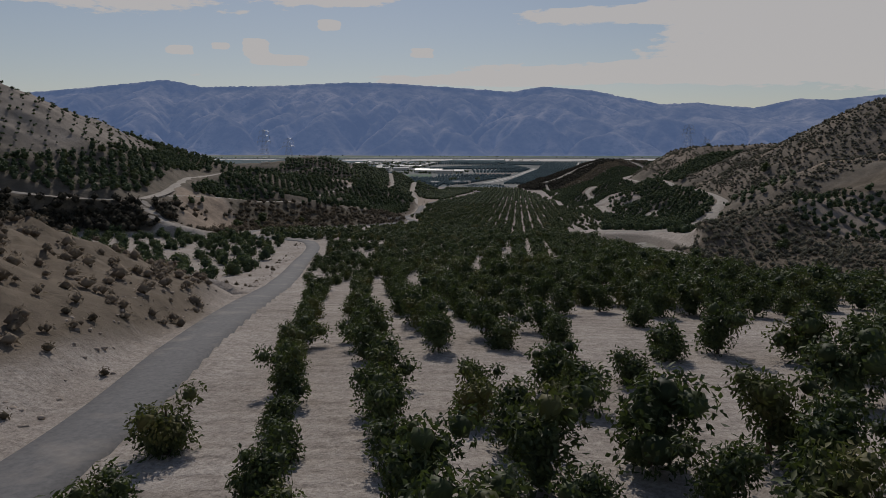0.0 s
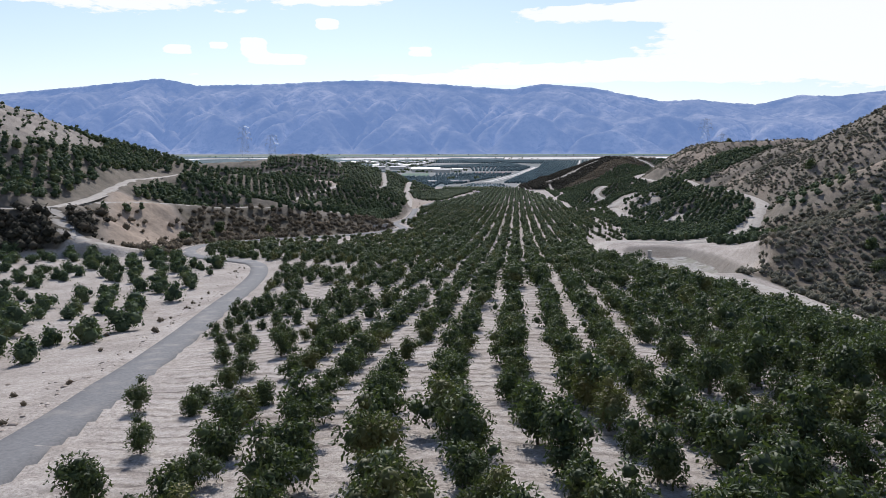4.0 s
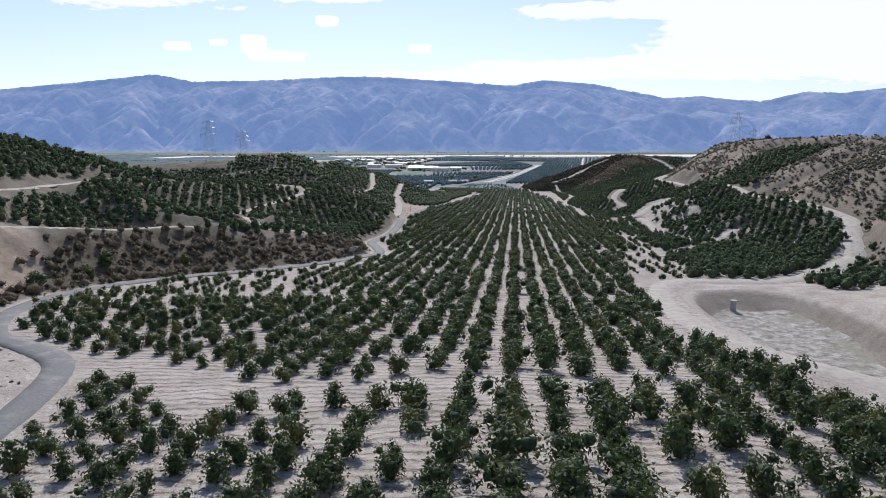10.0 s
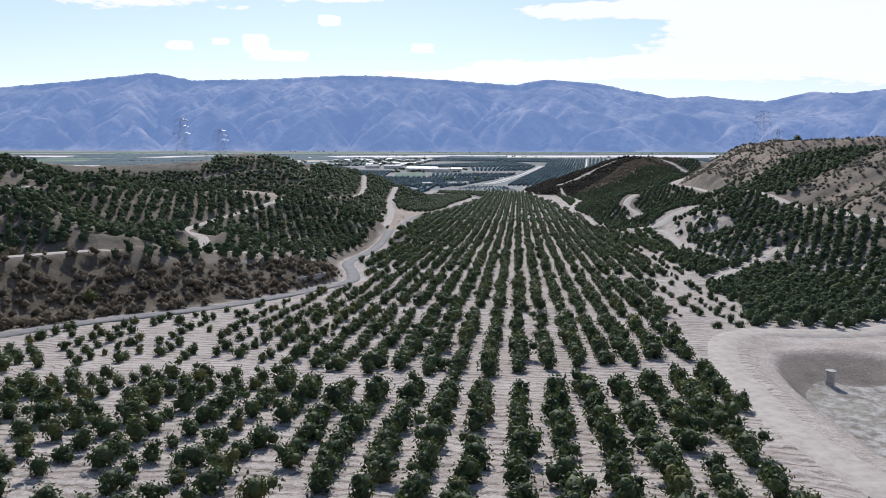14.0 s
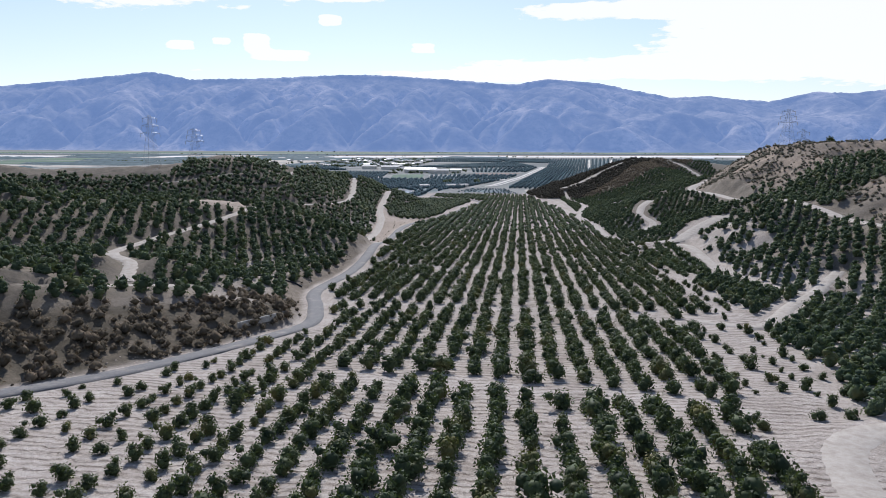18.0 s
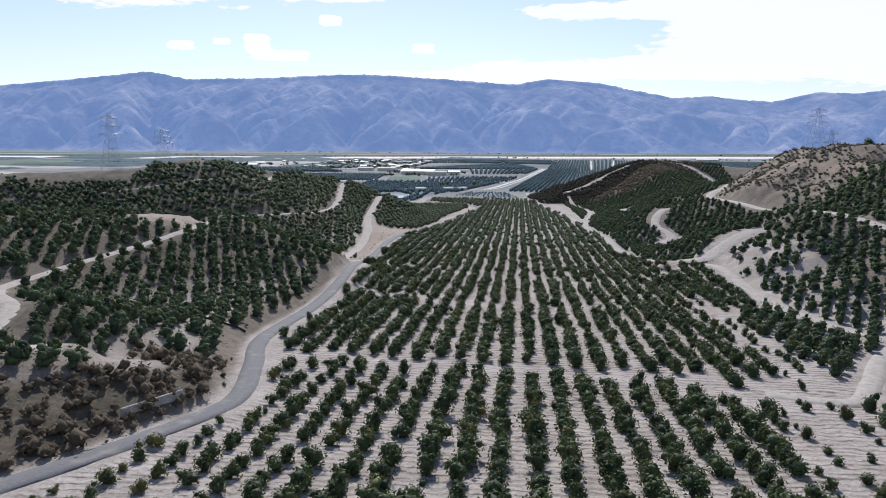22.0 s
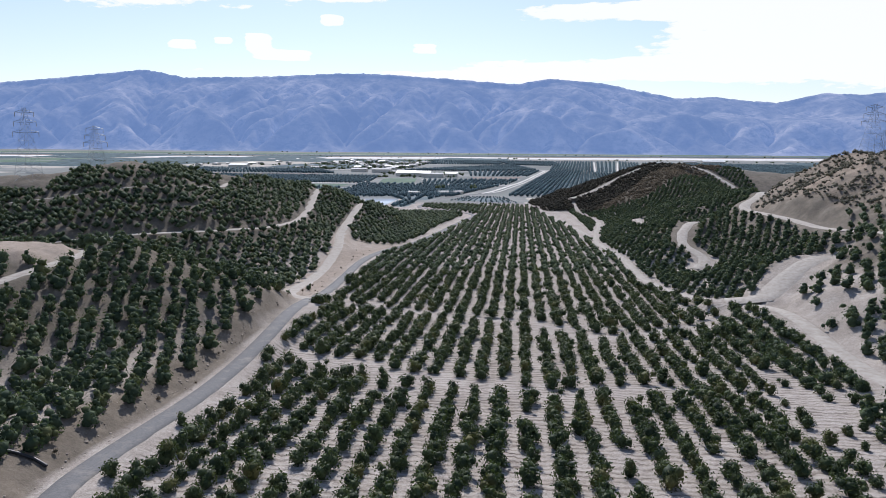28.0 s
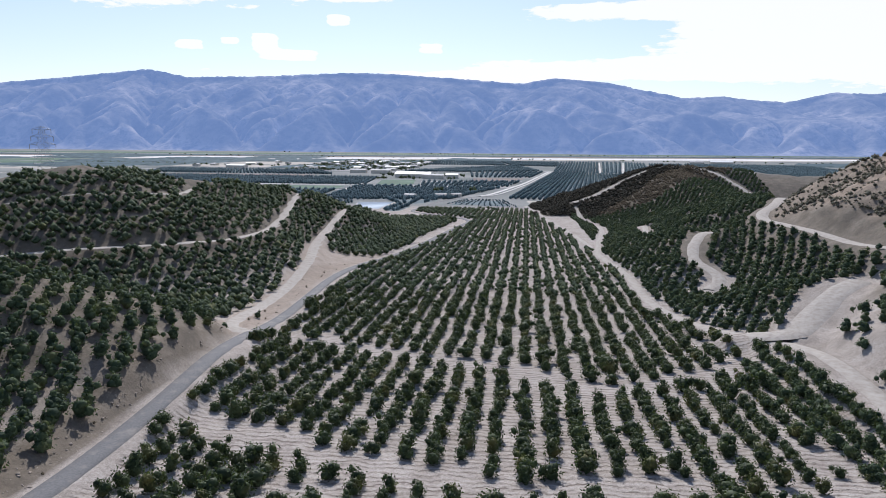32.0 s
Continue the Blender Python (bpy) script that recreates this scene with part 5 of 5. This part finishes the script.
# windbreaks, yard trees and lone trees of the plain
tx, ty = [], []
for _ in range(520):
    tx.append(rng.uniform(-480, -225)), ty.append(rng.uniform(1690, 2300))
for _ in range(60):
    tx.append(rng.uniform(-240, -95)), ty.append(rng.choice([1452, 1520, 1545]) + rng.normal(0, 9))
for u0, v0, u1, v1, n in ((-1300, 1782, -480, 1782, 60), (-1900, 2505, 1900, 2505, 120), (-1500, 3120, 1500, 3120, 60)):
    for s_ in rng.uniform(0, 1, n):
        a, b = to_world(u0 + (u1 - u0) * s_ + rng.normal(0, 4), v0 + (v1 - v0) * s_ + rng.normal(0, 6))
        tx.append(a), ty.append(b)
tx += [-100, -96, -60, -56]
ty += [1178, 1182, 1188, 1185]
tx, ty = np.array(tx), np.array(ty)
sp = np.column_stack([tx, ty, raw_ground(tx, ty), np.where(np.arange(len(tx)) > len(tx) - 5, 3.2, rng.uniform(1.2, 2.6, len(tx))), rng.uniform(0, 6, len(tx))])
joined("plain_trees", FAR, sp, FAR_LEAF, "dark trees among houses and along roads of the plain", "trees")

# ---- transmission towers on the ridges ----
def bar(bm, a, b, r):
    a, b = Vector(a), Vector(b)
    d = (b - a).normalized()
    s = d.orthogonal().normalized() * r
    t = d.cross(s)
    lo, hi = [[bm.verts.new(p + s * math.cos(q) + t * math.sin(q)) for q in (0, 2.09, 4.19)] for p in (a, b)]
    for k in range(3):
        bm.faces.new((lo[k], lo[(k + 1) % 3], hi[(k + 1) % 3], hi[k]))


def tower(x, y, top, height, turn):
    t = new("transmission_tower")
    half = lambda z: 3.6 * max(0.0, 1 - z / height) ** 1.1 + .55
    corners = ((-1, -1), (1, -1), (1, 1), (-1, 1))
    levels = [height * k / 9 for k in range(10)]
    for cx, cy in corners:
        bm = bmesh.new()
        for a, b in zip(levels, levels[1:]):
            bar(bm, (cx * half(a), cy * half(a), a), (cx * half(b), cy * half(b), b), .05)
        part("leg", bm, STEEL, t)
    for k in range(4):
        (ax, ay), (bx, by) = corners[k], corners[(k + 1) % 4]
        bm = bmesh.new()
        for a, b in zip(levels, levels[1:]):
            bar(bm, (ax * half(a), ay * half(a), a), (bx * half(b), by * half(b), b), .034)
            bar(bm, (bx * half(a), by * half(a), a), (ax * half(b), ay * half(b), b), .034)
            bar(bm, (ax * half(b), ay * half(b), b), (bx * half(b), by * half(b), b), .034)
        part("lattice", bm, STEEL, t)
    for z, reach in ((.66, 5.6), (.8, 4.8), (.93, 4.0)):
        for side in (-1, 1):
            bm = bmesh.new()
            zz, r = z * height, half(z * height)
            for yy in (-1, 1):
                bar(bm, (side * r, yy * r, zz), (side * reach, 0, zz + .4), .07)
                bar(bm, (side * r, yy * r, zz + 1.3), (side * reach, 0, zz + .4), .06)
            arm = part("crossarm", bm, STEEL, t)
            bm = bmesh.new()
            bar(bm, (side * reach, 0, zz + .4), (side * reach, 0, zz - 1.6), .12)
            part("insulator", bm, CONCRETE, arm)
    t.matrix_basis = pose(x, y, top - height, 0, 0, turn)
    tagged(t, "tall grey steel lattice transmission tower standing on a ridge", "power tower", "transmission towers")


for x, y, top in ((-210, 581.5, 75.6), (-198.4, 611.6, 68.8), (156.6, 649, 81.2), (182, 690, 70)):
    g = float(ground(x, y))
    tower(x, y, max(top, g + 22), max(top, g + 22) - g + .5, 4)

# ---- a lone oak on the knob and dark round bushes ----
def oak(x, y, size, label):
    t = new("oak_tree")
    v, f = crown_mesh(int(abs(x) * 7 + y), 700, .5, .34, radius=2.2, height=4.0, core=.8)
    mesh_object("crown", v * size, f, LEAF, t)
    tr = part("trunk", trunk_bm(5), BARK, t)
    tr.scale = (2 * size, 2 * size, size)
    t.matrix_basis = pose(x, y, float(ground(x, y)) - .1)
    tagged(t, label, "tree")


oak(162, 603, 1.15, "lone dark evergreen tree on a dry grass knob")
oak(205, 590, .8, "small dark evergreen tree on a dry ridge")
for x, y, k in ((-103, 252, .9), (-100, 266, .7), (-101, 274, 1.0), (-90, 292, .7), (129, 374, 1.2), (78, 208, .9), (84, 224, .8)):
    oak(x, y, k, "large grey-green bush at the foot of a bank")

# ---- pond fittings, culvert, walls and pipes ----
def rounded_box(name, w, d, h, mat, label, category, m):
    bm = bmesh.new()
    bmesh.ops.create_cube(bm, size=1)
    for v in bm.verts:
        v.co = Vector((v.co.x * w, v.co.y * d, (v.co.z + .5) * h))
    bmesh.ops.bevel(bm, geom=bm.edges[:], offset=.06, segments=2, affect="EDGES")
    ob = part(name, bm, mat, None)
    ob.matrix_basis = m
    return tagged(ob, label, category)


riser = new("standpipe")
bm = bmesh.new()
bmesh.ops.create_cone(bm, segments=20, radius1=.75, radius2=.7, depth=3.0, cap_ends=True)
bmesh.ops.translate(bm, verts=bm.verts, vec=(0, 0, 1.2))
part("pipe", bm, CONCRETE, riser)
bm = bmesh.new()
bmesh.ops.create_cone(bm, segments=20, radius1=.85, radius2=.85, depth=.2, cap_ends=True)
bmesh.ops.translate(bm, verts=bm.verts, vec=(0, 0, 2.75))
part("rim", bm, CONCRETE, riser)
riser.matrix_basis = pose(40.2, 267, float(ground(40.2, 267))) @ Matrix.Scale(.85, 4)
tagged(riser, "weathered concrete standpipe in a dried-up pond", "standpipe")


def headwall(x, y, turn, w, h, label):
    t = new("culvert_headwall")
    part("wall", box_bm(w, .5, h, -.4), CONCRETE, t)
    for s_ in (-1, 1):
        wing = part("wing_wall", box_bm(.4, 1.8, h * .75, -.4), CONCRETE, t)
        wing.location = (s_ * (w / 2 - .2), -1.0, 0)
    # closed black cylinder; its colour stands for the shade inside an open pipe
    bm = bmesh.new()
    bmesh.ops.create_cone(bm, segments=16, radius1=.45, radius2=.45, depth=.5, cap_ends=True)
    o = part("pipe_mouth", bm, PIPE, t, "solid black plug as the shaded mouth of a pipe")
    o.matrix_basis = pose(0, -.12, .5, 90)
    t.matrix_basis = pose(x, y, float(ground(x, y)), 0, 0, turn)
    tagged(t, label, "culvert")


headwall(-31.6, 71.8, 70, 2.0, 1.4, "grey concrete culvert headwall in an eroded ditch")
rounded_box("retaining_wall", 9.0, .35, 1.3, CONCRETE, "low pale concrete retaining wall at the foot of a bank", "wall", pose(-56.2, 331.0, float(ground(-56.2, 331.0)) - .25, 0, 0, 58))


def pipe_run(points, r, label):
    cu = bpy.data.curves.new("pipe", "CURVE")
    cu.dimensions, cu.bevel_depth, cu.bevel_resolution = "3D", r, 3
    line = curve_line(points, 1.5)
    sp_ = cu.splines.new("POLY")
    sp_.points.add(len(line) - 1)
    for q, (px_, py_) in zip(sp_.points, line):
        q.co = (px_, py_, float(ground(px_, py_)) + r, 1)
    cu.materials.append(PIPE)
    tmp = new("tmp", cu)
    me = bpy.data.meshes.new_from_object(tmp)
    bpy.data.objects.remove(tmp)
    tagged(new("irrigation_pipe", me), label, "pipe")


pipe_run([(-84, 388), (-77, 381), (-72, 379), (-66, 380), (-62.5, 380)], .22, "black plastic drain pipe running down a bank")
